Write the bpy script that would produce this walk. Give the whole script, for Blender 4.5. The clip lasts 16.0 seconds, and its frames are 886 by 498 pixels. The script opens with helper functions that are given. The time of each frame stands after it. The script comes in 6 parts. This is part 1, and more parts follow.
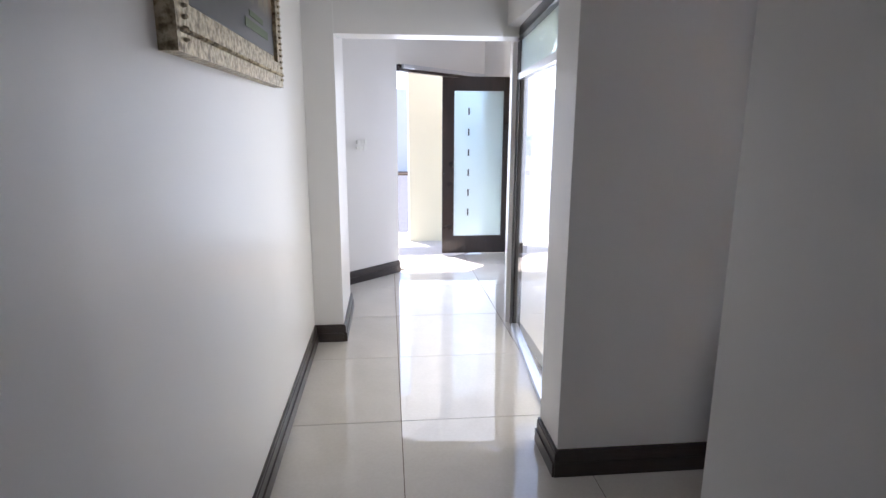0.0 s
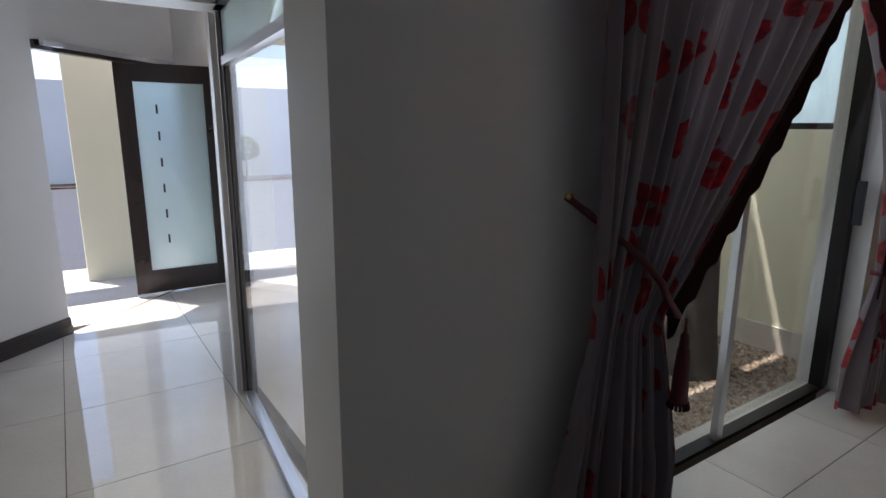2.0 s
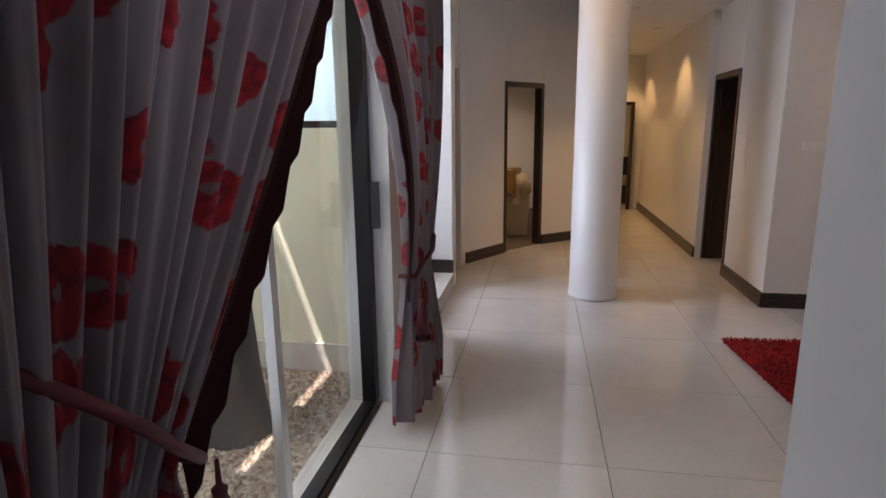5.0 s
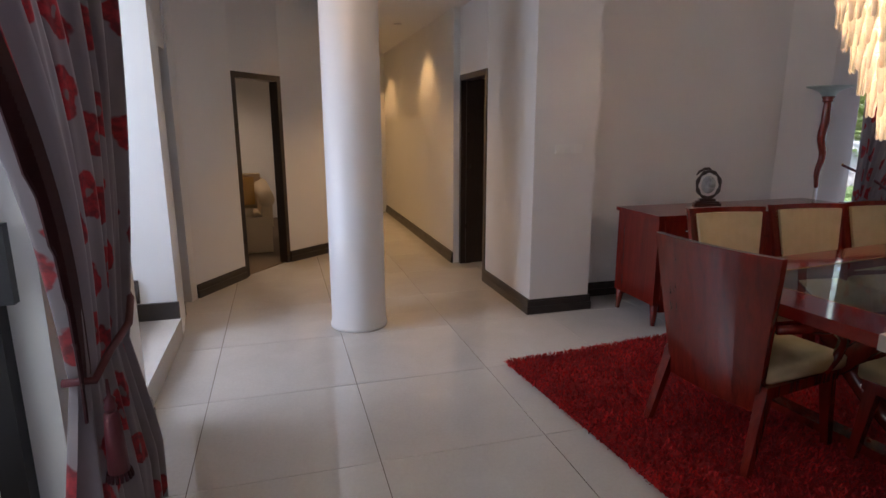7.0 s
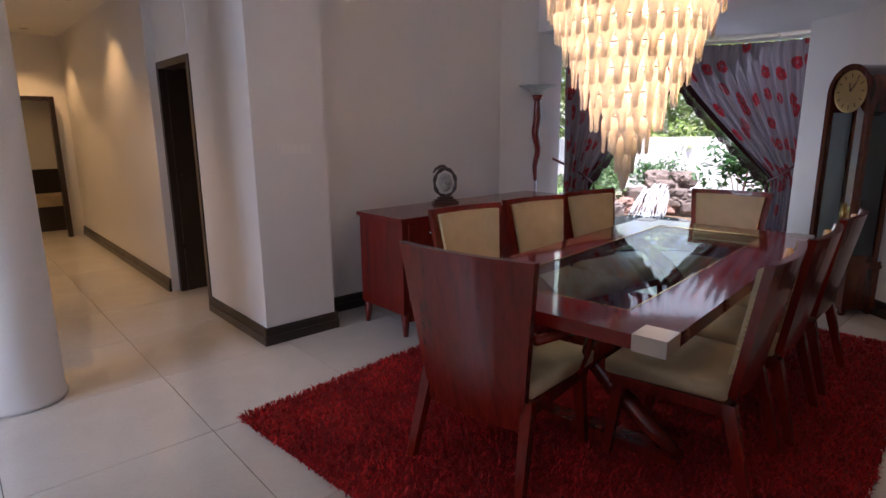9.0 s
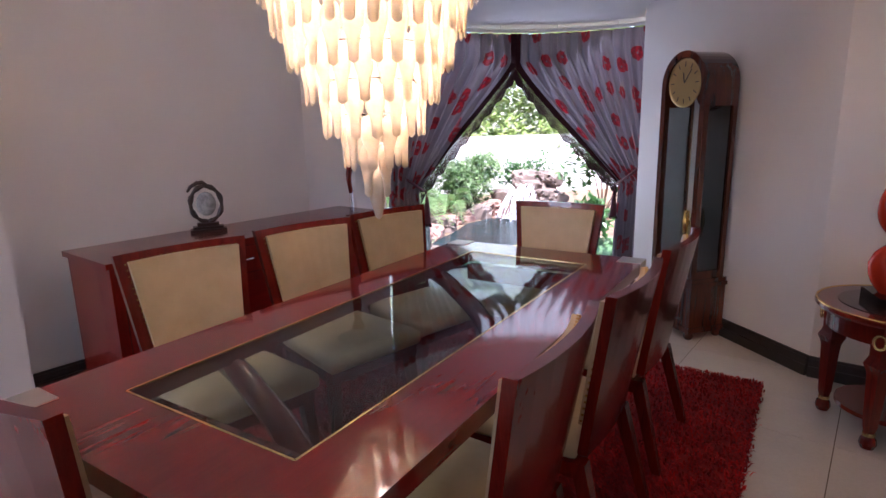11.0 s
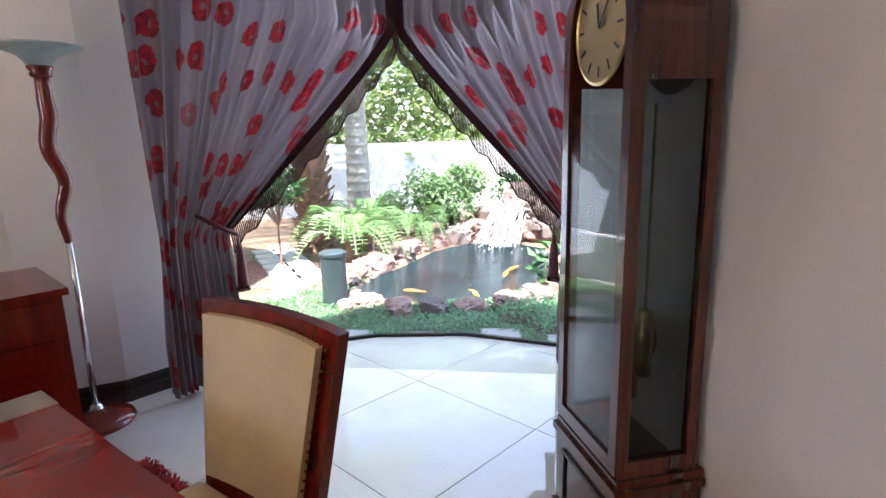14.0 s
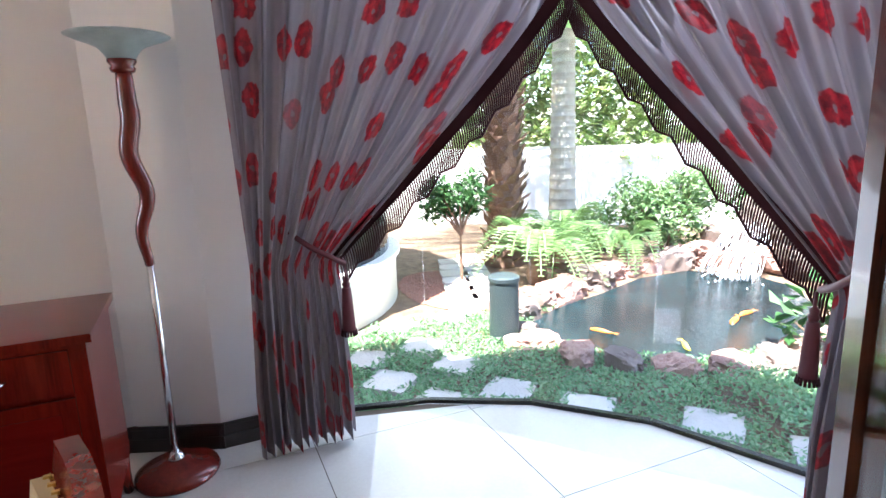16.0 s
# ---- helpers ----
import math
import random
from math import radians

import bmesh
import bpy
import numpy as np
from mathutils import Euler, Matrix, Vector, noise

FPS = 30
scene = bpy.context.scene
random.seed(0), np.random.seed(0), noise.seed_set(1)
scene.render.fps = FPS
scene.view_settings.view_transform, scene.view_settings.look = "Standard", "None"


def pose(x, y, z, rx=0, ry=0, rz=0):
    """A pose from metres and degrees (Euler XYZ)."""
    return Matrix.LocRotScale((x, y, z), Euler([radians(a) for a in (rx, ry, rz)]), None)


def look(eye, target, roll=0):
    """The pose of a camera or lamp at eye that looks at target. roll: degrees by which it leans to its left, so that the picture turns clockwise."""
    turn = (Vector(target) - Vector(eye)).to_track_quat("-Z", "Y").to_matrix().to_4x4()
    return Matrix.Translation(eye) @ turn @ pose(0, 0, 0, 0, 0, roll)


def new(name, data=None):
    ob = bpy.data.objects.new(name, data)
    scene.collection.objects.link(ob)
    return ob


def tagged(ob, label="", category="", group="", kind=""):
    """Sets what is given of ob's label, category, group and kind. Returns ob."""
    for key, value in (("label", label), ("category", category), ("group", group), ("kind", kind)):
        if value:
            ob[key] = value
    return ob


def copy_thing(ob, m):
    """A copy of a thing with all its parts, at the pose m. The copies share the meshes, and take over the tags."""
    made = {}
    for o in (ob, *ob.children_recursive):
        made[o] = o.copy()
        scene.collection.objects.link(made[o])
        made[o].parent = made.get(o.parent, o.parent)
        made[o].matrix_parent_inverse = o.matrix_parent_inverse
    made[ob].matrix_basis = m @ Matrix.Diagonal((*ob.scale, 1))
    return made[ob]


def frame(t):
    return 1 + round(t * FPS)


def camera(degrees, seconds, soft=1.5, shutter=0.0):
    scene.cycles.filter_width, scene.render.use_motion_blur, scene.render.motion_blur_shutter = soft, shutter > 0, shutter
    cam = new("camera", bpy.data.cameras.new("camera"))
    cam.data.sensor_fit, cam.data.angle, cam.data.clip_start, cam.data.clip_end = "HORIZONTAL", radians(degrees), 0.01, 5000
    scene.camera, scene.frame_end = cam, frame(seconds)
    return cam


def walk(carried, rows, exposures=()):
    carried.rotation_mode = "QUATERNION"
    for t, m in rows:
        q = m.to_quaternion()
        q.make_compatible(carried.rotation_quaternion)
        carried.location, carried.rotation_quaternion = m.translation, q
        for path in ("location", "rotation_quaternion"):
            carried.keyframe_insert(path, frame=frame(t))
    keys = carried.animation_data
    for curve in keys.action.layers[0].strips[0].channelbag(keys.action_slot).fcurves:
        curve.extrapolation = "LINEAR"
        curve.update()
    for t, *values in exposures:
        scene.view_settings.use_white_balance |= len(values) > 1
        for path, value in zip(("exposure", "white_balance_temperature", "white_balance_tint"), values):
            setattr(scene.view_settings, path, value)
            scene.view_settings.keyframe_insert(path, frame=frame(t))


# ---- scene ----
cam = camera(76.4, 16.0, shutter=0.0)
PATH = [
    (0, (2.3547, 3.8197, 1.4517), (2.5443, 5.7637, 1.0215), 0.22),
    (0.5, (2.3795, 4.0888, 1.4513), (2.7032, 6.0160, 1.0259), 0.27),
    (1, (2.4225, 4.3303, 1.4536), (2.9434, 6.2142, 1.0299), 0.55),
    (1.5, (2.4845, 4.5385, 1.4590), (3.2575, 6.3334, 1.0341), 0.37),
    (2, (2.5422, 4.6912, 1.4638), (3.6290, 6.3157, 1.0396), 0.30),
    (2.5, (2.6313, 4.8394, 1.4605), (3.9741, 6.2604, 1.0386), 0.07),
    (3, (2.7416, 4.9654, 1.4511), (4.2753, 6.1817, 1.0412), -0.32),
    (3.5, (2.8270, 5.0601, 1.4554), (4.5151, 6.0519, 1.0473), -0.65),
    (4, (2.9436, 5.0908, 1.4475), (4.7522, 5.8392, 1.0367), -0.81),
    (6.5, (3.9855, 5.1528, 1.4716), (5.9171, 4.8680, 1.0386), -0.10),
    (7, (4.1676, 5.1586, 1.4635), (6.0437, 4.6155, 1.0330), -0.06),
    (7.5, (4.3260, 5.1030, 1.4533), (6.1250, 4.3434, 1.0214), -0.15),
    (8, (4.4568, 5.0224, 1.4384), (6.1645, 4.0726, 1.0118), -0.18),
    (8.5, (4.5675, 4.9317, 1.4303), (6.1501, 3.7840, 1.0081), -0.38),
    (9, (4.6259, 4.8022, 1.4170), (6.0880, 3.5049, 0.9938), -0.44),
    (9.5, (4.6732, 4.5764, 1.4220), (6.0280, 3.1680, 0.9966), -0.70),
    (10, (4.7479, 4.3130, 1.4285), (6.0056, 2.8183, 0.9996), -0.57),
    (12.5, (4.7660, 2.3112, 1.4093), (5.9631, 0.7685, 0.9769), -1.40),
    (13, (4.8227, 1.9083, 1.4063), (6.0487, 0.3880, 0.9756), -1.51),
    (13.5, (4.9245, 1.5568, 1.4030), (6.2012, 0.0776, 0.9764), -1.72),
    (14, (5.0264, 1.2189, 1.3948), (6.3844, -0.1880, 0.9747), -1.40),
    (14.5, (5.1509, 0.9561, 1.3889), (6.6143, -0.3443, 0.9797), -1.54),
    (15, (5.2769, 0.7312, 1.3982), (6.8671, -0.4124, 0.9941), -1.63),
    (15.5, (5.4309, 0.5228, 1.3898), (7.1351, -0.4435, 0.9873), -1.60),
    (16, (5.5881, 0.3745, 1.3860), (7.3872, -0.4047, 0.9910), -1.87),
]
EXPOSURES = [(0, 1.95, 6250, 22), (0.5, 1.45, 6250, 22), (1, 1.38, 6250, 22), (1.5, 1.0, 6300, 20), (2.5, 0.65, 6250, 18), (3.0, 0.95, 6450, 20), (3.5, 1.4, 6550, 22), (4, 1.65, 6500, 22), (6.5, 1.6, 6200, 22), (7.5, 1.5, 6100, 24), (9, 1.55, 6000, 28), (10, 1.8, 5900, 31), (12.5, 2.5, 5850, 34), (13.3, 2.6, 5950, 26), (14, 2.6, 6000, 20), (15, 2.8, 6050, 18), (16, 2.88, 6050, 18)]
walk(cam, [(t, look(eye, target, roll)) for t, eye, target, roll in PATH], EXPOSURES)

# ---- world, sun, lamps, exposure ----
SUN_AZ, SUN_EL = radians(-35), radians(69)
world = bpy.data.worlds.new("world")
scene.world = world
world.use_nodes = True
wn = world.node_tree.nodes
sky = wn.new("ShaderNodeTexSky")
sky.sky_type, sky.sun_disc = "NISHITA", False
sky.sun_elevation, sky.sun_rotation = SUN_EL, SUN_AZ
wn["Background"].inputs["Strength"].default_value = 0.15
world.node_tree.links.new(sky.outputs[0], wn["Background"].inputs["Color"])
sun_dir = Vector((math.sin(SUN_AZ) * math.cos(SUN_EL), math.cos(SUN_AZ) * math.cos(SUN_EL), math.sin(SUN_EL)))
sun = new("sun", bpy.data.lights.new("sun", "SUN"))
sun.data.energy, sun.data.angle, sun.data.color = 5.0, radians(0.5), (1.0, 0.95, 0.86)
sun.matrix_world = look(sun_dir * 40, (0, 0, 0))


def area(name, eye, target, w, h, watts, color):
    ob = new(name, bpy.data.lights.new(name, "AREA"))
    ob.data.shape, ob.data.size, ob.data.size_y, ob.data.energy, ob.data.color = "RECTANGLE", w, h, watts, color
    ob.matrix_world = look(eye, target)
    return ob


def bulb(name, place, watts, color, size=0.03, spot=0):
    ob = new(name, bpy.data.lights.new(name, "SPOT" if spot else "POINT"))
    ob.data.energy, ob.data.color, ob.data.shadow_soft_size = watts, color, size
    if spot:
        ob.data.spot_size, ob.data.spot_blend = radians(spot), 0.6
    ob.location = place
    return ob


DAY = (0.80, 0.90, 1.0)
# added area lamps by the openings, boosting the daylight indoors
area("bay_daylight", (7.75, -1.15, 1.25), (6.3, 0.8, 0.5), 2.6, 1.9, 7, DAY)
area("courtyard_daylight", (5.1, 6.05, 1.2), (5.1, 4.0, 0.8), 1.8, 2.0, 2.1, DAY)
area("stair_daylight", (7.6, 7.75, 2.1), (7.8, 5.0, 0.6), 1.3, 1.6, 18.2, DAY)
area("hall_daylight", (3.3, 6.95, 1.2), (2.0, 6.9, 0.9), 1.2, 1.7, 2.1, DAY)
area("entry_daylight", (2.95, 9.6, 1.1), (2.7, 6.5, 0.6), 1.1, 1.8, 4.2, DAY)
# added warm fill in the unseen rear room, which has no window
area("rear_daylight", (3.6, -2.2, 1.6), (3.9, 2.4, 1.2), 1.4, 1.6, 2.1, (1.0, 0.86, 0.78))
# added overhead fill that brightens the court; no lamp hangs there
area("court_daylight", (4.9, 7.1, 3.1), (5.0, 7.1, 0.0), 2.6, 1.8, 52.5, DAY)
WARM = (1.0, 0.60, 0.22)

# ---- materials ----


class Mat:
    """A node material with a Principled shader and short ways to add nodes."""

    def __init__(self, name, color=(0.8, 0.8, 0.8), rough=0.5, metal=0.0, **more):
        self.m = bpy.data.materials.new(name)
        self.m.use_nodes = True
        self.t = self.m.node_tree
        self.b = self.t.nodes["Principled BSDF"]
        self.b.inputs["Base Color"].default_value = (*color, 1)
        self.b.inputs["Roughness"].default_value = rough
        self.b.inputs["Metallic"].default_value = metal
        for k, v in more.items():
            self.b.inputs[k].default_value = v
        self.m.diffuse_color = (*color, 1)

    def node(self, kind, **props):
        n = self.t.nodes.new(kind)
        for k, v in props.items():
            if k in n.inputs:
                n.inputs[k].default_value = v
        return n

    def link(self, a, b):
        self.t.links.new(a, b)

    def coords(self, which="Object", scale=(1, 1, 1)):
        c, m = self.node("ShaderNodeTexCoord"), self.node("ShaderNodeMapping")
        m.inputs["Scale"].default_value = scale
        self.link(c.outputs[which], m.inputs["Vector"])
        return m.outputs[0]

    def noise(self, scale, detail=4.0, rough=0.55, vec=None, dist=0.0):
        n = self.node("ShaderNodeTexNoise")
        n.inputs["Scale"].default_value, n.inputs["Detail"].default_value = scale, detail
        n.inputs["Roughness"].default_value, n.inputs["Distortion"].default_value = rough, dist
        self.link(vec or self.coords(), n.inputs["Vector"])
        return n.outputs["Fac"]

    def ramp(self, fac, *stops):
        n = self.node("ShaderNodeValToRGB")
        e = n.color_ramp.elements
        while len(e) < len(stops):
            e.new(0.5)
        for i, (p, c) in enumerate(stops):
            e[i].position, e[i].color = p, (*c, 1) if len(c) == 3 else c
        self.link(fac, n.inputs[0])
        return n.outputs[0]

    def mix(self, fac, a, b, mode="MIX"):
        n = self.node("ShaderNodeMix")
        n.data_type, n.blend_type = "RGBA", mode
        for sock, v in ((n.inputs[0], fac), (n.inputs[6], a), (n.inputs[7], b)):
            if isinstance(v, (int, float)):
                sock.default_value = v
            elif isinstance(v, tuple):
                sock.default_value = (*v, 1)
            else:
                self.link(v, sock)
        return n.outputs[2]

    def color(self, out):
        self.link(out, self.b.inputs["Base Color"])
        return self

    def bump(self, out, strength=0.2, dist=0.01):
        n = self.node("ShaderNodeBump")
        n.inputs["Strength"].default_value, n.inputs["Distance"].default_value = strength, dist
        self.link(out, n.inputs["Height"])
        self.link(n.outputs[0], self.b.inputs["Normal"])
        return self

    def roughness(self, out, lo, hi):
        n = self.node("ShaderNodeMapRange")
        n.inputs["To Min"].default_value, n.inputs["To Max"].default_value = lo, hi
        self.link(out, n.inputs[0])
        self.link(n.outputs[0], self.b.inputs["Roughness"])
        return self

    def random_tint(self, col, amount):
        """Varies a colour from piece to piece."""
        o = self.node("ShaderNodeObjectInfo")
        hsv = self.node("ShaderNodeHueSaturation")
        r = self.node("ShaderNodeMapRange")
        r.inputs["To Min"].default_value, r.inputs["To Max"].default_value = 1 - amount, 1 + amount
        self.link(o.outputs["Random"], r.inputs[0])
        self.link(r.outputs[0], hsv.inputs["Value"])
        if isinstance(col, tuple):
            hsv.inputs["Color"].default_value = (*col, 1)
        else:
            self.link(col, hsv.inputs["Color"])
        return hsv.outputs[0]


def paint(name, color, rough=0.45):
    m = Mat(name, color, rough)
    big, fine = m.noise(1.3, 3), m.noise(140, 3)
    m.color(m.mix(m.ramp(big, (0.3, (0, 0, 0)), (0.7, (1, 1, 1))), tuple(c * 0.955 for c in color), color))
    m.bump(m.mix(0.5, m.noise(22, 3), fine), 0.10, 0.004).roughness(big, rough - 0.06, rough + 0.08)
    return m.m


def wood(name, dark, light, rough=0.25, coat=0.0, axis="z", scale=1.0):
    m = Mat(name, light, rough)
    s = {"z": (14, 14, 1.2), "x": (1.2, 14, 14), "y": (14, 1.2, 14)}[axis]
    v = m.coords("Object", tuple(a * scale for a in s))
    g = m.noise(1.6, 8, 0.62, v, 0.8)
    fine = m.noise(9, 4, 0.6, v)
    col = m.ramp(g, (0.28, dark), (0.5, tuple((a + b) / 2 for a, b in zip(dark, light))), (0.74, light))
    m.color(m.mix(0.25, col, m.ramp(fine, (0.3, dark), (0.7, light))))
    m.bump(fine, 0.03, 0.002).roughness(m.noise(5, 3), rough * 0.8, rough * 1.35)
    m.b.inputs["Coat Weight"].default_value = coat
    m.b.inputs["Coat Roughness"].default_value = 0.05
    return m.m


M_wall = paint("white_wall_paint", (0.78, 0.77, 0.755), 0.32)
M_cream = paint("cream_wall_paint", (0.80, 0.76, 0.58), 0.6)
M_ceiling = paint("ceiling_paint", (0.80, 0.80, 0.79), 0.7)
M_outwall = paint("garden_wall_paint", (0.85, 0.84, 0.80), 0.8)
M_trim = wood("dark_baseboard_wood", (0.012, 0.008, 0.007), (0.035, 0.022, 0.018), 0.3, 0.3, "x")
M_frame = Mat("dark_window_frame", (0.018, 0.016, 0.016), 0.35, 0.6).m
M_alu = Mat("silver_frame", (0.6, 0.62, 0.65), 0.3, 0.9).m
M_door = wood("dark_door_wood", (0.010, 0.006, 0.005), (0.035, 0.018, 0.014), 0.28, 0.3)
M_mahog = wood("mahogany", (0.065, 0.005, 0.003), (0.22, 0.016, 0.008), 0.22, 0.35)
M_mahog_top = wood("mahogany_top", (0.13, 0.007, 0.005), (0.20, 0.012, 0.008), 0.08, 0.4, "y")
M_darkwood = wood("carved_dark_wood", (0.008, 0.005, 0.004), (0.03, 0.012, 0.008), 0.3, 0.3)
M_clockwood = wood("clock_wood", (0.035, 0.008, 0.004), (0.15, 0.035, 0.015), 0.2, 0.7)
M_brass = Mat("brass", (0.75, 0.55, 0.22), 0.25, 1.0).m
M_chrome = Mat("chrome", (0.75, 0.76, 0.78), 0.12, 1.0).m
M_black = Mat("black_plastic", (0.02, 0.02, 0.022), 0.4).m
M_plastic = Mat("white_plastic", (0.80, 0.80, 0.77), 0.3).m


def make_tile():
    m = Mat("porcelain_tile", (0.66, 0.63, 0.58), 0.05)
    v = m.coords("Object")
    n, fine = m.noise(2.2, 5, 0.6, v, 0.5), m.noise(60, 3, 0.6, v)
    col = m.ramp(n, (0.3, (0.53, 0.50, 0.45)), (0.7, (0.61, 0.58, 0.53)))
    m.color(m.random_tint(m.mix(0.12, col, m.ramp(fine, (0.35, (0.5, 0.47, 0.42)), (0.65, (0.72, 0.70, 0.66)))), 0.02))
    m.roughness(m.noise(3.5, 4, 0.6, v), 0.012, 0.04)
    m.b.inputs["IOR"].default_value = 1.72
    return m.m


M_tile = make_tile()
M_grout = Mat("grout", (0.10, 0.07, 0.045), 0.8).m


def glass(name, color=(1, 1, 1)):
    """A thin clear pane: it lets light straight through and mirrors more at a flat angle."""
    m = bpy.data.materials.new(name)
    m.use_nodes = True
    t = m.node_tree
    t.nodes.clear()
    out, mx, tr, gl, lw = (t.nodes.new(k) for k in ("ShaderNodeOutputMaterial", "ShaderNodeMixShader", "ShaderNodeBsdfTransparent", "ShaderNodeBsdfGlossy", "ShaderNodeLayerWeight"))
    pw, sc = t.nodes.new("ShaderNodeMath"), t.nodes.new("ShaderNodeMath")
    lw.inputs["Blend"].default_value = 0.5
    pw.operation, sc.operation = "POWER", "MULTIPLY_ADD"
    pw.inputs[1].default_value, sc.inputs[1].default_value, sc.inputs[2].default_value = 4.0, 0.5, 0.03
    t.links.new(lw.outputs["Facing"], pw.inputs[0])
    t.links.new(pw.outputs[0], sc.inputs[0])
    t.links.new(sc.outputs[0], mx.inputs[0])
    tr.inputs[0].default_value = (*color, 1)
    gl.inputs["Roughness"].default_value = 0.01
    t.links.new(tr.outputs[0], mx.inputs[1])
    t.links.new(gl.outputs[0], mx.inputs[2])
    t.links.new(mx.outputs[0], out.inputs[0])
    return m


M_glass = glass("window_glass", (0.985, 0.995, 0.99))
M_smoke = glass("smoked_glass", (0.45, 0.47, 0.46))
M_tabglass = glass("table_glass", (0.80, 0.86, 0.84))


def make_frosted():
    m = Mat("frosted_glass", (0.72, 0.86, 0.86), 0.4)
    m.b.inputs["Transmission Weight"].default_value = 0.8
    m.b.inputs["Roughness"].default_value = 0.45
    return m.m


M_frost = make_frosted()


def make_upholstery():
    m = Mat("beige_leather", (0.52, 0.42, 0.25), 0.5)
    n = m.noise(6, 5)
    m.color(m.ramp(n, (0.3, (0.44, 0.345, 0.20)), (0.7, (0.56, 0.455, 0.28))))
    m.bump(m.noise(300, 3), 0.12, 0.002)
    return m.m


M_leather = make_upholstery()


def make_rug():
    m = Mat("red_shag", (0.33, 0.008, 0.008), 0.85)
    o = m.node("ShaderNodeNewGeometry")
    n = m.noise(5, 4)
    c1 = m.ramp(o.outputs["Random Per Island"], (0.0, (0.13, 0.001, 0.002)), (0.5, (0.40, 0.004, 0.005)), (1.0, (0.66, 0.012, 0.010)))
    m.color(m.mix(m.ramp(n, (0.35, (0, 0, 0)), (0.65, (1, 1, 1))), c1, m.mix(0.5, c1, (0.16, 0.002, 0.003))))
    return m.m


M_rug = make_rug()


def make_curtain(name, base, base2, flower, flower2, cell=0.21, through_light=0.35):
    """Fabric with scattered poppies; its UV map is in metres of cloth."""
    m = Mat(name, base, 0.6)
    uv = m.node("ShaderNodeTexCoord").outputs["UV"]
    warp = m.node("ShaderNodeTexNoise")
    warp.inputs["Scale"].default_value = 16
    m.link(uv, warp.inputs["Vector"])
    add = m.node("ShaderNodeMix")
    add.data_type, add.blend_type = "RGBA", "LINEAR_LIGHT"
    add.inputs[0].default_value = 0.035
    m.link(uv, add.inputs[6])
    m.link(warp.outputs["Color"], add.inputs[7])
    vor = m.node("ShaderNodeTexVoronoi")
    vor.voronoi_dimensions = "2D"
    vor.inputs["Scale"].default_value = 1 / cell
    vor.inputs["Randomness"].default_value = 0.75
    m.link(add.outputs[2], vor.inputs["Vector"])
    disc = m.ramp(vor.outputs["Distance"], (0.0, (1, 1, 1)), (0.26, (1, 1, 1)), (0.285, (0, 0, 0)))
    heart = m.ramp(vor.outputs["Distance"], (0.0, (1, 1, 1)), (0.05, (1, 1, 1)), (0.075, (0, 0, 0)))
    sep = m.node("ShaderNodeSeparateColor")
    m.link(vor.outputs["Color"], sep.inputs[0])
    some = m.ramp(sep.outputs[0], (0.0, (0, 0, 0)), (0.22, (0, 0, 0)), (0.24, (1, 1, 1)))
    mask = m.mix(1.0, disc, some, "MULTIPLY")
    petal = m.mix(m.ramp(m.noise(26, 3, 0.6, uv), (0.4, (0, 0, 0)), (0.6, (1, 1, 1))), flower, flower2)
    petal = m.mix(heart, petal, (0.20, 0.13, 0.14))
    cloth = m.mix(m.noise(4, 3, 0.5, uv), base, base2)
    col = m.mix(mask, cloth, petal)
    weave = m.noise(500, 2, 0.5, uv)
    m.color(col)
    m.bump(weave, 0.1, 0.001)
    m.b.inputs["Sheen Weight"].default_value = 0.25
    tl = m.node("ShaderNodeBsdfTranslucent")
    m.link(col, tl.inputs[0])
    ms = m.node("ShaderNodeMixShader")
    ms.inputs[0].default_value = through_light
    out = m.t.nodes["Material Output"]
    m.link(m.b.outputs[0], ms.inputs[1])
    m.link(tl.outputs[0], ms.inputs[2])
    m.link(ms.outputs[0], out.inputs[0])
    return m.m


M_curtain = make_curtain("poppy_curtain", (0.20, 0.165, 0.185), (0.29, 0.245, 0.265), (0.40, 0.014, 0.022), (0.17, 0.006, 0.014), 0.235, 0.22)
M_fringe = Mat("beaded_fringe", (0.035, 0.006, 0.008), 0.75, **{"Specular IOR Level": 0.2}).m
M_tieback = Mat("dark_red_cord", (0.09, 0.008, 0.014), 0.55).m
M_lining = Mat("curtain_lining", (0.5, 0.47, 0.5), 0.8).m

# ---- mesh helpers ----


def part(name, bm, material, parent=None, label="", smooth=False, bevel=0.0):
    """Links a bmesh as one mesh object under a thing or a part."""
    if bevel:
        bmesh.ops.bevel(bm, geom=[e for e in bm.edges if len(e.link_faces) == 2 and e.calc_face_angle(0) > 0.6], offset=bevel, segments=2, profile=0.6, affect="EDGES", clamp_overlap=True)
    me = bpy.data.meshes.new(name)
    bm.to_mesh(me)
    bm.free()
    me.materials.append(material)
    if smooth:
        me.polygons.foreach_set("use_smooth", [True] * len(me.polygons))
    ob = new(name, me)
    if parent:
        ob.parent = parent
    if label:
        ob["label"] = label
    return ob


def thing(name, m, label, category, group=""):
    ob = new(name)
    ob.empty_display_size = 0.1
    ob.matrix_basis = m
    return tagged(ob, label, category, group)


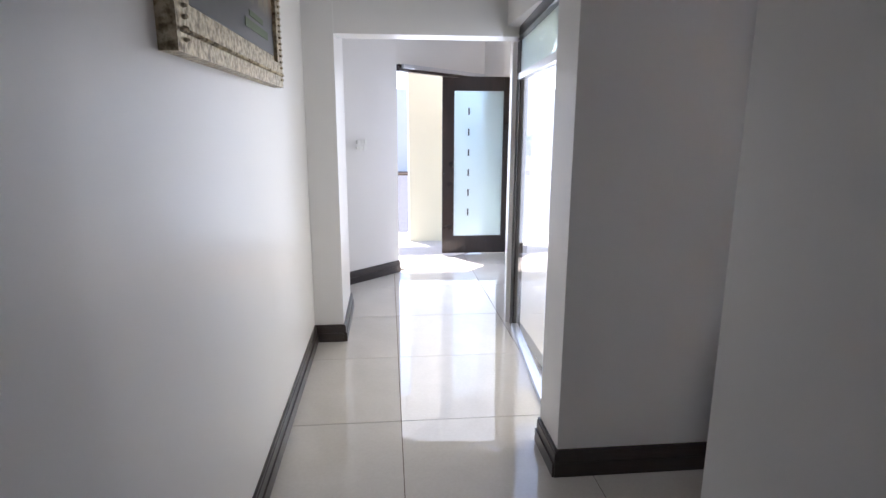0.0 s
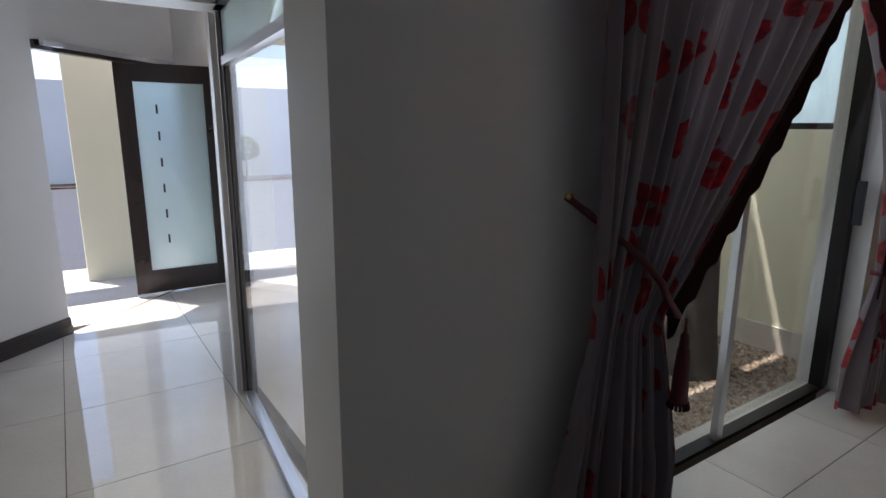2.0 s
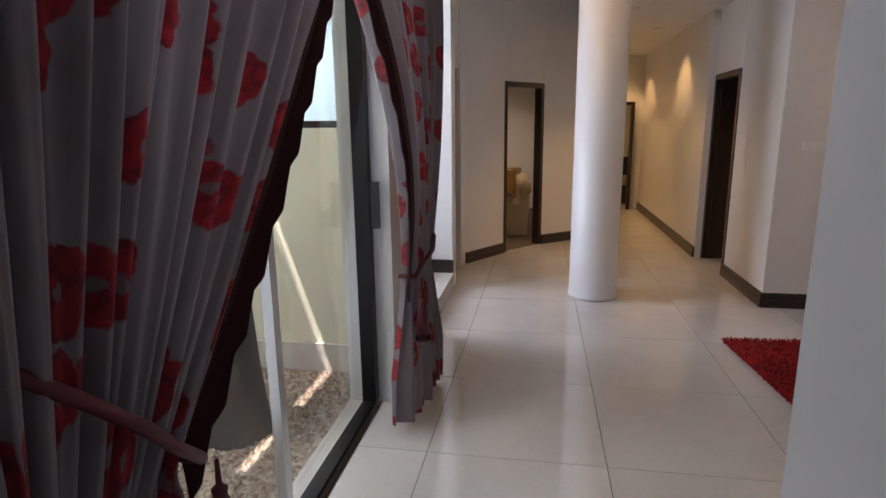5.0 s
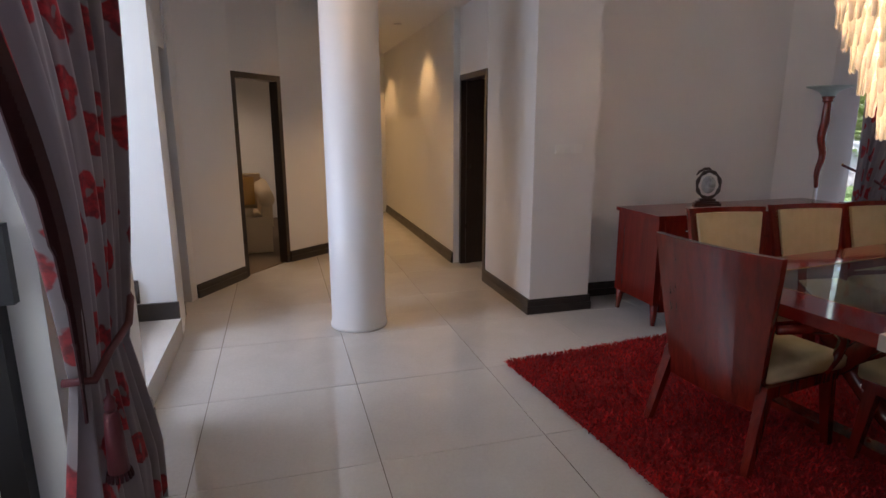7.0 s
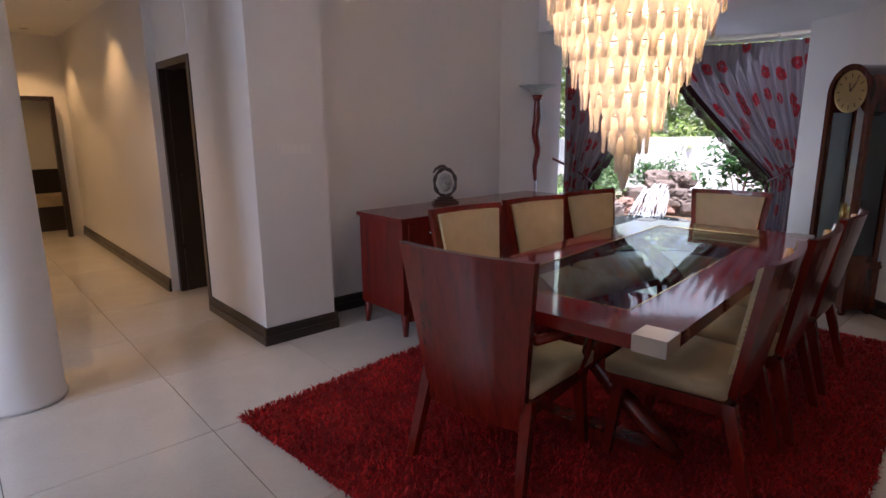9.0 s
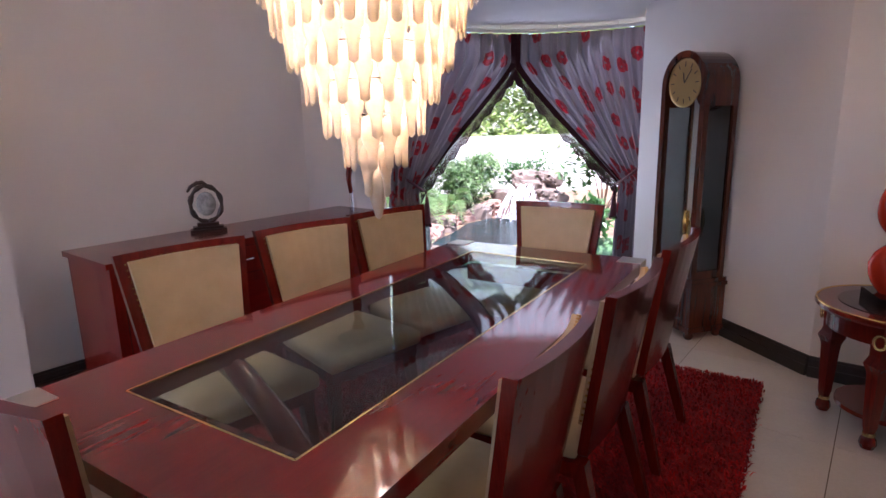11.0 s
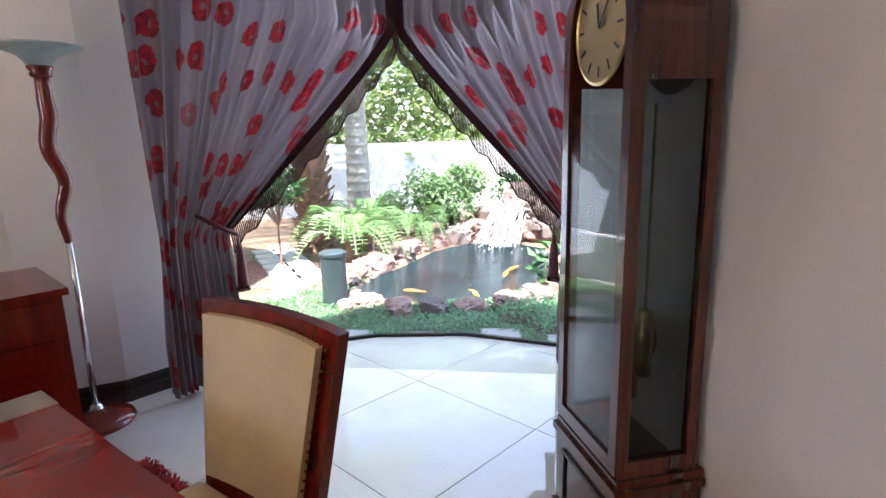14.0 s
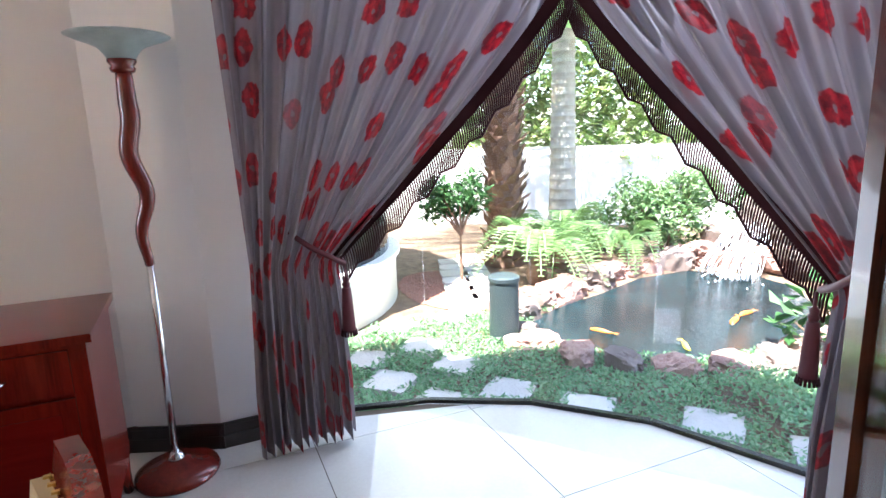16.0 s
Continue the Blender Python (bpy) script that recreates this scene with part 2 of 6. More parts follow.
def box(x0, x1, y0, y1, z0, z1, bm=None, m=None):
    bm = bm or bmesh.new()
    vs = [bm.verts.new((x, y, z)) for z in (z0, z1) for x, y in ((x0, y0), (x1, y0), (x1, y1), (x0, y1))]
    if m:
        for v in vs:
            v.co = m @ v.co
    for f in ((3, 2, 1, 0), (4, 5, 6, 7), (0, 1, 5, 4), (1, 2, 6, 5), (2, 3, 7, 6), (3, 0, 4, 7)):
        bm.faces.new([vs[i] for i in f])
    return bm


def prism(pts, z0, z1, bm=None):
    """An upright prism on an outline, which runs counter-clockwise."""
    bm = bm or bmesh.new()
    a = [bm.verts.new((x, y, z0)) for x, y in pts]
    b = [bm.verts.new((x, y, z1)) for x, y in pts]
    bm.faces.new(a[::-1])
    bm.faces.new(b)
    for i in range(len(pts)):
        j = (i + 1) % len(pts)
        bm.faces.new((a[i], a[j], b[j], b[i]))
    return bm


def slab(p, q, thick, z0, z1, bm=None):
    """A straight wall from p to q, thickened to the left of the way from p to q (to the right if thick is negative)."""
    d = Vector((q[0] - p[0], q[1] - p[1])).normalized()
    n = Vector((-d.y, d.x)) * thick
    pts = [p, q, (q[0] + n.x, q[1] + n.y), (p[0] + n.x, p[1] + n.y)]
    return prism(pts if thick > 0 else pts[::-1], z0, z1, bm)


def tube(path, radii, sides=12, bm=None, closed=True):
    """A tube along a path of points, with a radius for each point."""
    bm = bm or bmesh.new()
    pts = [Vector(p) for p in path]
    rad = radii if isinstance(radii, (list, tuple)) else [radii] * len(pts)
    rings, ref = [], None
    for i, p in enumerate(pts):
        d = (pts[min(i + 1, len(pts) - 1)] - pts[max(i - 1, 0)]).normalized()
        if ref is None:
            ref = Vector((1, 0, 0)) if abs(d.x) < 0.8 else Vector((0, 1, 0))
        u = (ref - d * ref.dot(d)).normalized()
        ref, w = u, d.cross(u)
        rings.append([bm.verts.new(p + (u * math.cos(a) + w * math.sin(a)) * rad[i]) for a in (2 * math.pi * k / sides for k in range(sides))])
    for a, b in zip(rings, rings[1:]):
        for k in range(sides):
            bm.faces.new((a[k], a[(k + 1) % sides], b[(k + 1) % sides], b[k]))
    if closed:
        bm.faces.new(rings[0][::-1])
        bm.faces.new(rings[-1])
    return bm


def lathe(profile, sides=32, bm=None, at=(0, 0, 0)):
    """A turned body from (radius, z) pairs, bottom to top."""
    bm = bm or bmesh.new()
    rings = [[bm.verts.new((at[0] + max(r, 0.0004) * math.cos(2 * math.pi * k / sides), at[1] + max(r, 0.0004) * math.sin(2 * math.pi * k / sides), at[2] + z)) for k in range(sides)] for r, z in profile]
    for a, b in zip(rings, rings[1:]):
        for k in range(sides):
            bm.faces.new((a[k], a[(k + 1) % sides], b[(k + 1) % sides], b[k]))
    bm.faces.new(rings[0][::-1])
    bm.faces.new(rings[-1])
    return bm


def leg(p, q, a, b=None, bm=None):
    """A straight square leg from p to q, of half width a at p and b at q."""
    bm = bm or bmesh.new()
    b = b or a
    ends = []
    for c, s in ((Vector(p), a), (Vector(q), b)):
        ends.append([bm.verts.new(c + Vector((x * s, y * s, 0))) for x, y in ((-1, -1), (1, -1), (1, 1), (-1, 1))])
    lo, hi = ends if p[2] < q[2] else ends[::-1]
    bm.faces.new(lo[::-1])
    bm.faces.new(hi)
    for i in range(4):
        bm.faces.new((lo[i], lo[(i + 1) % 4], hi[(i + 1) % 4], hi[i]))
    return bm


def structure(name, bm, material, label, category=None, **k):
    return tagged(part(name, bm, material, **k), label, category or name.split("_")[0], "", "structure")


# ---- structure ----
H_CEIL, H_BAY = 3.2, 2.28
BAY_C, BAY_R = (6.5, 0.0), 1.775
BAY_ANGLES = [2, -7.5, -20.7, -38, -57, -78, -98]
BAY = [(BAY_C[0] + BAY_R * math.cos(radians(a)), BAY_C[1] + BAY_R * math.sin(radians(a))) for a in BAY_ANGLES]
JAMB = (6.35, -0.98)
ROOM_C = (4.98, 0.03)


def clip(poly, region):
    """The part of a convex polygon inside a convex region (both counter-clockwise)."""
    for i, a in enumerate(region):
        b = region[(i + 1) % len(region)]
        inside = lambda p: (b[0] - a[0]) * (p[1] - a[1]) - (b[1] - a[1]) * (p[0] - a[0]) >= -1e-9
        out = []
        for j, p in enumerate(poly):
            q = poly[(j + 1) % len(poly)]
            if inside(p) != inside(q):
                dx, dy = b[0] - a[0], b[1] - a[1]
                s = (dx * (p[1] - a[1]) - dy * (p[0] - a[0])) / (dx * (p[1] - q[1]) - dy * (p[0] - q[0]))
                x = (p[0] + s * (q[0] - p[0]), p[1] + s * (q[1] - p[1]))
                out += [p, x] if inside(p) else [x]
            elif inside(p):
                out.append(p)
        poly = out
        if len(poly) < 3:
            return []
    return poly


REGIONS = [
    [(1.84, -2.4), (8.36, -2.4 + 2.8), (8.36, 5.93), (1.84, 5.93)],
    [(0.9, -2.6), (4.98, -2.6), (4.98, 0.4), (0.9, 0.4)],
    [(1.84, 5.93), (3.24, 5.93), (3.24, 7.72), (1.84, 7.72)],
    [(1.84, 7.72), (3.24, 7.72), (3.74, 10.09), (3.47, 10.39), (2.45, 9.37), (1.84, 8.80)],
    [(8.36, 3.33), (13.7, 3.33), (13.7, 4.64), (8.36, 4.64)],
    [(8.36, 4.64), (10.8, 4.64), (10.42, 5.12), (9.86, 5.56), (9.2, 5.95), (8.36, 5.93)],
    [(9.06, 2.0), (11.2, 2.0), (11.2, 3.33), (9.06, 3.33)],
    [(13.7, 3.2), (16, 3.2), (16, 5.6), (13.7, 5.6)],
    [(4.98, 0.4), ROOM_C, BAY[-1]] + BAY[::-1][1:] + [(8.36, 0.4)],
]
REGIONS[0] = [(1.84, 0.4), (8.36, 0.4), (8.36, 5.93), (1.84, 5.93)]

floor = structure("floor", prism([(0.8, -2.6), (16, -2.6), (16, 5.92), (3.2, 5.92), (3.2, 7.6), (3.6, 10.1), (0.8, 10.1)], -0.20, -0.006), M_grout, "brown grout bed under the polished floor tiles", "floor")
# the floor bed stops short of the garden side; the bay has its own
bpy.data.objects.remove(floor)
fb = bmesh.new()
for reg in REGIONS:
    prism(reg, -0.2, -0.0025, fb)
floor = structure("floor", fb, M_grout, "thin brown grout lines between large polished cream tiles", "floor")

# ceilings
cb = bmesh.new()
for reg in REGIONS[:7]:
    top = 2.0 if reg is REGIONS[2] else 2.6 if reg in (REGIONS[3], REGIONS[4]) else H_CEIL
    if reg is REGIONS[2]:
        top = 2.6
    prism(reg, top, top + 0.15, cb)
ceiling = structure("ceiling", cb, M_ceiling, "plain white painted ceiling over the living spaces", "ceiling")
structure("ceiling_bay", prism(REGIONS[8], H_BAY, 3.46), M_ceiling, "lower white ceiling over the curved bay window", "ceiling")
structure("ceiling_stair", box(6.57, 8.8, 5.93, 8.2, 3.3, 3.45), M_ceiling, "white ceiling high over the stair landing", "ceiling")

wall_n = [0]


def wall(p, q, thick, z0=0.0, z1=3.46, label="smooth white painted wall with a soft sheen", mat=None):
    return structure("wall", slab(p, q, thick, z0, z1), mat or M_wall, label, "wall")


def skirting(p, q, side):
    """A stepped dark baseboard from p to q, proud of the wall to the given side (1: left of the way)."""
    bm = slab(p, q, 0.016 * side, 0.0, 0.105)
    slab(p, q, 0.024 * side, 0.0, 0.062, bm)
    slab(p, q, 0.012 * side, 0.105, 0.118, bm)
    return structure("baseboard", bm, M_trim, "dark stained wooden baseboard with a moulded upper edge", "baseboard")


# hall, left side
wall((1.84, -2.6), (1.84, 8.80), 0.2)
wall((1.84, 8.80), (2.45, 9.37), 0.2)
structure("wall_pier", box(1.842, 2.035, 7.52, 8.24, 0, 2.62), M_wall, "white wall pier between hall and entry", "wall")
structure("wall_pier", box(1.842, 1.93, -2.6, 4.63, 0, H_CEIL), M_wall, "white wall beside the start of the hall", "wall")
structure("wall_beam", box(1.842, 3.24, 7.53, 7.74, 2.0, H_CEIL), M_wall, "white beam across the hall above head height", "wall")
structure("wall_beam", box(3.12, 3.32, 6.171, 7.74, 2.06, H_CEIL), M_wall, "white wall above the hall glazing", "wall")
skirting((1.84, -2.6), (1.84, 7.52), -1)
skirting((1.842, 7.52), (2.035, 7.52), -1)
skirting((2.035, 7.50), (2.035, 8.26), -1)
skirting((1.84, 8.24), (1.84, 8.80), -1)
skirting((1.84, 8.80), (2.45, 9.37), -1)
skirting((1.93, 1.0), (1.93, 4.63), -1)
# entry door wall
structure("wall_lintel", slab((2.45, 9.37), (3.47, 10.44), 0.22, 2.01, 2.62), M_wall, "white wall over the open front door", "wall")
wall((3.47, 10.44), (3.78, 10.15), 0.15, 0, 2.62)
wall((3.245, 7.78), (3.73, 10.14), 0.03, 0, 2.62)
structure("door_head", slab((2.47, 9.39), (3.46, 10.43), 0.07, 1.95, 2.012), M_door, "dark wooden door head in the entry opening", "door frame")
structure("door_stop", slab((2.52, 9.37), (3.46, 10.36), 0.03, 1.975, 2.012), M_alu, "thin pale rail under the door head", "door frame")

# block between hall and patio doors
structure("wall_pier", prism([(3.045, 5.90), (4.2, 5.90), (4.2, 6.08), (3.20, 6.08), (3.20, 6.17), (3.045, 6.17)], 0, H_CEIL), M_wall, "white pier at the corner of hall and dining room", "wall")
skirting((3.045, 6.17), (3.045, 5.88), -1)
skirting((3.03, 5.90), (4.15, 5.90), -1)
structure("wall_lintel", box(4.2, 6.06, 5.90, 6.08, 2.35, H_CEIL), M_wall, "white wall above the sliding patio doors", "wall")
# free wall block that the camera passes
structure("wall_pier", box(2.915, 4.30, 3.0, 4.68, 0, H_CEIL), M_wall, "white block of wall between hall and dining room", "wall")
skirting((4.30, 3.0), (4.30, 4.69), -1)
skirting((4.31, 4.68), (2.905, 4.68), -1)
skirting((2.915, 4.69), (2.915, 3.0), -1)
# pier beside the stair landing
structure("wall_pier", box(6.05, 7.08, 5.86, 6.12, 0, H_CEIL), M_wall, "white pier between patio doors and stair landing", "wall")
skirting((6.05, 5.86), (7.10, 5.86), -1)
skirting((7.08, 5.86), (7.08, 6.12), -1)
structure("wall_stair", box(6.57, 6.72, 6.10, 8.2, 0, 1.46), M_wall, "low white wall between court and stair landing", "wall")
structure("wall_stair", box(6.5, 8.8, 8.2, 8.35, 0, 1.1), M_wall, "white wall under the stair window", "wall")
structure("wall_stair", box(6.5, 8.8, 8.2, 8.35, 2.7, 3.45), M_wall, "white wall over the stair window", "wall")
structure("wall_lintel", box(7.08, 8.27, 5.93, 6.1, 3.0, 3.3), M_wall, "white wall over the stair opening", "wall")
structure("landing", box(7.105, 8.268, 5.875, 8.2, 0.0, 0.15), M_tile, "raised cream tiled landing of the stairs", "landing")
for k in range(4):
    structure("stair_step", box(6.725, 8.268, 6.14 + 0.3 * k, 8.2, 0.15 + 0.17 * k, 0.32 + 0.17 * k), M_tile, "cream tiled step above the landing", "stair")
wall((8.27, 5.89), (8.27, 8.2), -0.16, 0, 3.3)
wall((8.432, 5.892), (8.78, 5.932), 0.16, 0, H_CEIL)
sb = box(8.25, 8.27, 5.88, 6.14, 0.15, 0.27)
for k in range(4):
    box(8.25, 8.27, 6.12 + 0.3 * k, 6.44 + 0.3 * k, 0.28 + 0.17 * k, 0.44 + 0.17 * k, sb)
structure("baseboard_stair", sb, M_trim, "dark stepped baseboard climbing beside the landing", "baseboard")
skirting((8.78, 5.93), (8.78, 6.1), -1)
wall((9.14, 5.93), (9.25, 5.90), 0.16, 0, H_CEIL)
structure("wall_lintel", box(8.78, 9.16, 5.95, 6.1, 2.03, H_CEIL), M_wall, "white wall over the narrow doorway", "wall")
# door A on the slanting wall
A0, A1, A2, A3 = (9.25, 5.90), (9.84, 5.53), (10.40, 5.09), (10.76, 4.64)
wall(A0, A1, 0.14)
wall(A2, A3, 0.14)
structure("wall_lintel", slab(A1, A2, 0.14, 1.95, H_CEIL), M_wall, "white wall over the lounge doorway", "wall")
skirting(A0, A1, -1)
skirting(A2, A3, -1)
# passage
wall((10.76, 4.64), (13.7, 4.64), 0.14)
skirting((10.76, 4.64), (13.7, 4.64), -1)
wall((9.85, 3.40), (13.7, 3.40), -0.14)
skirting((9.85, 3.40), (13.7, 3.40), 1)
structure("wall_lintel", box(9.06, 9.85, 3.19, 3.33, 1.955, H_CEIL), M_wall, "white wall over the bedroom doorway", "wall")
structure("wall_pier", box(8.06, 9.06, 2.81, 3.325, 0, H_CEIL), M_wall, "white pier at the end of the passage wall", "wall")
skirting((8.04, 3.325), (9.08, 3.325), 1)
skirting((8.06, 3.345), (8.06, 2.79), -1)
skirting((8.04, 2.81), (8.36, 2.81), -1)
structure("wall_end", box(13.7, 13.85, 3.2, 3.56, 0, 2.7), M_wall, "white wall at the end of the passage", "wall")
structure("wall_end", box(13.7, 13.85, 4.32, 5.2, 0, 2.7), M_wall, "white wall at the end of the passage", "wall")
structure("wall_lintel", box(13.7, 13.85, 3.56, 4.32, 1.84, 2.7), M_wall, "white wall over the end doorway", "wall")
# dining room
wall((8.36, 2.81), (8.36, 0.40), 0.2)
skirting((8.36, 2.81), (8.36, 0.74), -1)
structure("wall_pier", prism([(8.205, 0.385), (8.215, 0.02), (8.36, 0.02), (8.6, 0.38), (8.6, 0.76), (8.362, 0.76)], 0, H_CEIL), M_wall, "white pier at the side of the bay window", "wall")
skirting((8.355, 0.76), (8.199, 0.37), -1)
skirting((8.205, 0.40), (8.215, 0.03), -1)
wall(ROOM_C, JAMB, -0.16)
wall(JAMB, BAY[-1], -0.12)
skirting(ROOM_C, JAMB, 1)
wall((0.9, 0.03), ROOM_C, -0.16, label="white wall behind the round side table")
skirting((2.0, 0.03), ROOM_C, 1)
# rooms behind, kept plain
for a, b in (((0.9, -2.6), (0.9, 0.0)),):
    wall(a, b, 0.1)
wall((9.06, 3.19), (9.06, 2.0), 0.1)
wall((9.06, 2.0), (11.2, 2.0), -0.1)
wall((11.2, 2.0), (11.2, 3.26), -0.1)
wall((9.16, 6.1), (9.16, 8.0), 0.1)
wall((9.16, 8.0), (13.6, 8.0), 0.1)
wall((13.6, 8.0), (13.6, 4.78), 0.1)
structure("wall_niche", box(8.78, 9.2, 6.7, 6.8, 0, 2.2), M_wall, "white back of the narrow doorway", "wall")
structure("floor_lounge", prism([(9.3, 5.95), (10.5, 5.12), (10.8, 4.8), (13.6, 4.8), (13.6, 8.0), (9.3, 8.0)], -0.2, 0.0), paint("brown_carpet", (0.16, 0.115, 0.07), 0.9), "brown carpet in the lounge", "floor")
structure("ceiling_lounge", prism([(9.16, 6.06), (10.5, 5.18), (10.9, 4.8), (13.6, 4.8), (13.6, 8.0), (9.16, 8.0)], 2.7, 2.8), M_ceiling, "white ceiling of the lounge", "ceiling")
structure("floor_niche", box(8.78, 9.2, 5.93, 6.7, -0.1, -0.001), M_tile, "cream tiled floor behind the narrow doorway", "floor")
wall((13.7, 3.2), (16, 3.2), -0.1, 0, 2.7)
wall((16, 3.2), (16, 5.6), -0.1, 0, 2.7)
wall((16, 5.6), (13.7, 5.6), -0.1, 0, 2.7)
structure("ceiling_end", box(13.7, 16.1, 3.1, 5.7, 2.7, 2.8), M_ceiling, "white ceiling of the far room", "ceiling")
structure("ceiling_rear", box(0.7, 5.0, -2.8, 0.0, H_CEIL, H_CEIL + 0.1), M_ceiling, "white ceiling behind the hall", "ceiling")

# column
structure("column", lathe([(0.205, 0), (0.21, 0.02), (0.205, 0.035), (0.2, 0.05), (0.2, H_CEIL)], 48, at=(8.22, 4.645, 0)), M_wall, "round white plastered column standing free", "column", smooth=True)

# door frames
def door_frame(p, q, thick, h, label):
    d = Vector((q[0] - p[0], q[1] - p[1])).normalized()
    w = 0.055
    pp, qq = (p[0] + d.x * w, p[1] + d.y * w), (q[0] - d.x * w, q[1] - d.y * w)
    bm = slab(p, pp, thick, 0, h)
    slab(qq, q, thick, 0, h, bm)
    slab(pp, qq, thick, h - w, h, bm)
    return structure("door_frame", bm, M_door, label, "door frame")


door_frame(A1, A2, 0.10, 1.95, "dark wooden frame of the lounge doorway")
door_frame((9.85, 3.335), (9.06, 3.335), 0.12, 1.955, "dark wooden frame of the bedroom doorway")
door_frame((13.69, 4.32), (13.69, 3.56), -0.12, 1.84, "dark wooden frame at the end of the passage")
door_frame((8.78, 6.0), (9.16, 6.0), 0.08, 2.03, "grey frame of a narrow doorway")

# bay glazing
def bay_window():
    w = tagged(new("window"), "curved floor length bay window of frameless glass panes", "window", "", "structure")
    for i, (a, b) in enumerate(zip(BAY[:-1], BAY[1:])):
        part("pane", slab(a, b, -0.008, 0.02, H_BAY + 0.02), M_glass, w).visible_shadow = False
    bm = bmesh.new()
    for a, b in zip(BAY[:-1], BAY[1:]):
        slab(a, b, 0.03, 0.0, 0.022, bm)
    part("window_frame", bm, M_frame, w, "thin dark sill channel")
    return w


bay_window()


def hall_window():
    w = tagged(new("window"), "full height hall glazing in a dark and silver frame", "window", "", "structure")
    part("pane", slab((3.13, 6.18), (3.25, 7.68), -0.008, 0.03, 1.75), M_glass, w).visible_shadow = False
    part("pane", slab((3.13, 6.18), (3.25, 7.68), -0.008, 1.79, 2.0), M_frost, w, "cloudy upper pane").visible_shadow = False
    part("window_frame", box(3.245, 3.305, 7.685, 7.775, 0, 2.06), M_frame, w, "dark corner post")
    bm = slab((3.115, 6.17), (3.235, 7.68), -0.05, 0.0, 0.03)
    slab((3.115, 6.17), (3.235, 7.68), -0.05, 1.75, 1.79, bm)
    part("window_sill", bm, M_alu, w, "silver sill and transom")
    part("window_head", slab((3.09, 6.17), (3.21, 7.68), -0.08, 2.0, 2.06), M_frame, w, "dark head rail")


hall_window()


def patio_door():
    w = tagged(new("door"), "tall sliding glass patio doors in dark aluminium", "door", "", "structure")
    for a, b, y in ((4.2, 4.98, 5.995), (4.98, 6.0, 6.015)):
        part("pane", box(a, b, y, y + 0.006, 0.05, 2.3), M_glass, w).visible_shadow = False
    bm = box(4.2, 6.05, 5.965, 6.03, 0, 0.022)
    box(4.2, 6.05, 5.965, 6.03, 2.3, 2.36, bm)
    box(4.2, 4.25, 5.965, 6.03, 0.022, 2.3, bm)
    box(5.99, 6.055, 5.955, 6.03, 0.022, 2.3, bm)
    part("frame", bm, M_frame, w)
    part("mullion", box(4.955, 5.0, 5.97, 6.005, 0.022, 2.3), M_alu, w, "grey meeting stile")
    part("handle", box(5.955, 5.99, 5.895, 5.93, 0.97, 1.20), M_black, w, "black pull handle", bevel=0.006)


patio_door()


def court_window():
    w = tagged(new("window"), "bright window over the low court wall with a grey sill", "window", "", "structure")
    part("pane", box(6.64, 6.65, 6.12, 8.1, 1.50, 2.8), M_frost, w)
    part("window_frame", box(6.62, 6.68, 6.85, 6.91, 1.5, 2.8), M_alu, w)
    part("window_sill", box(6.53, 6.74, 6.10, 8.2, 1.46, 1.50), M_frame, w, "dark grey sill")


court_window()
structure("window_stair", box(6.72, 8.27, 8.26, 8.27, 1.1, 2.7), M_glass, "tall stair window letting in daylight", "window").visible_shadow = False

# entry door leaf
def entry_door():
    d = tagged(new("door"), "open dark wooden front door with a frosted glass panel", "door", "", "structure")
    x0, x1, y0, y1, z0, z1 = 2.955, 3.76, 10.09, 10.135, 0.015, 1.965
    part("stile", box(x0, x0 + 0.13, y0, y1, z0, z1), M_door, d, bevel=0.004)
    part("stile", box(x1 - 0.13, x1, y0, y1, z0, z1), M_door, d, bevel=0.004)
    part("rail", box(x0 + 0.13, x1 - 0.13, y0 + 0.002, y1 - 0.002, z0, z0 + 0.20), M_door, d)
    part("rail", box(x0 + 0.13, x1 - 0.13, y0 + 0.002, y1 - 0.002, z1 - 0.15, z1), M_door, d)
    part("pane", box(x0 + 0.13, x1 - 0.13, y0 + 0.015, y0 + 0.023, z0 + 0.20, z1 - 0.15), M_frost, d, "pale frosted glass")
    for k in range(6):
        z = 0.45 + k * 0.222
        part("inlay", box(x0 + 0.285, x0 + 0.30, y0 + 0.008, y0 + 0.0148, z, z + 0.075), M_black, d, "small black bar on the glass")


entry_door()
# bedroom door leaf, open into the room
bd = tagged(new("door"), "dark wooden bedroom door standing open", "door", "", "structure")
part("leaf", box(9.78, 9.82, 2.50, 3.28, 0.01, 1.92), M_door, bd, bevel=0.003)
for z in (0.2, 1.0, 1.75):
    part("hinge", box(9.815, 9.83, 3.19, 3.215, z, z + 0.09), M_brass, bd)
part("door_handle", tube([(9.77, 2.60, 1.0), (9.73, 2.60, 1.0), (9.73, 2.70, 1.0)], 0.009), M_brass, bd)


# unseen slabs over the ceilings, added to block sun and sky light
structure("roof", box(0.6, 8.75, 0.02, 6.05, 3.46, 3.6), M_outwall, "unseen flat roof slab added to keep out sun and sky", "roof")
structure("roof", box(8.75, 16.2, 1.9, 8.4, 3.46, 3.6), M_outwall, "unseen flat roof slab added to keep out sun and sky", "roof")
structure("roof", box(0.6, 3.3, 6.05, 10.4, 3.46, 3.6), M_outwall, "unseen flat roof slab added to keep out sun and sky", "roof")
structure("roof", box(6.5, 8.75, 6.05, 8.4, 3.46, 3.6), M_outwall, "unseen flat roof slab added to keep out sun and sky", "roof")
structure("roof", box(0.6, 5.0, -2.9, 0.02, 3.46, 3.6), M_outwall, "unseen flat roof slab added to keep out sun and sky", "roof")
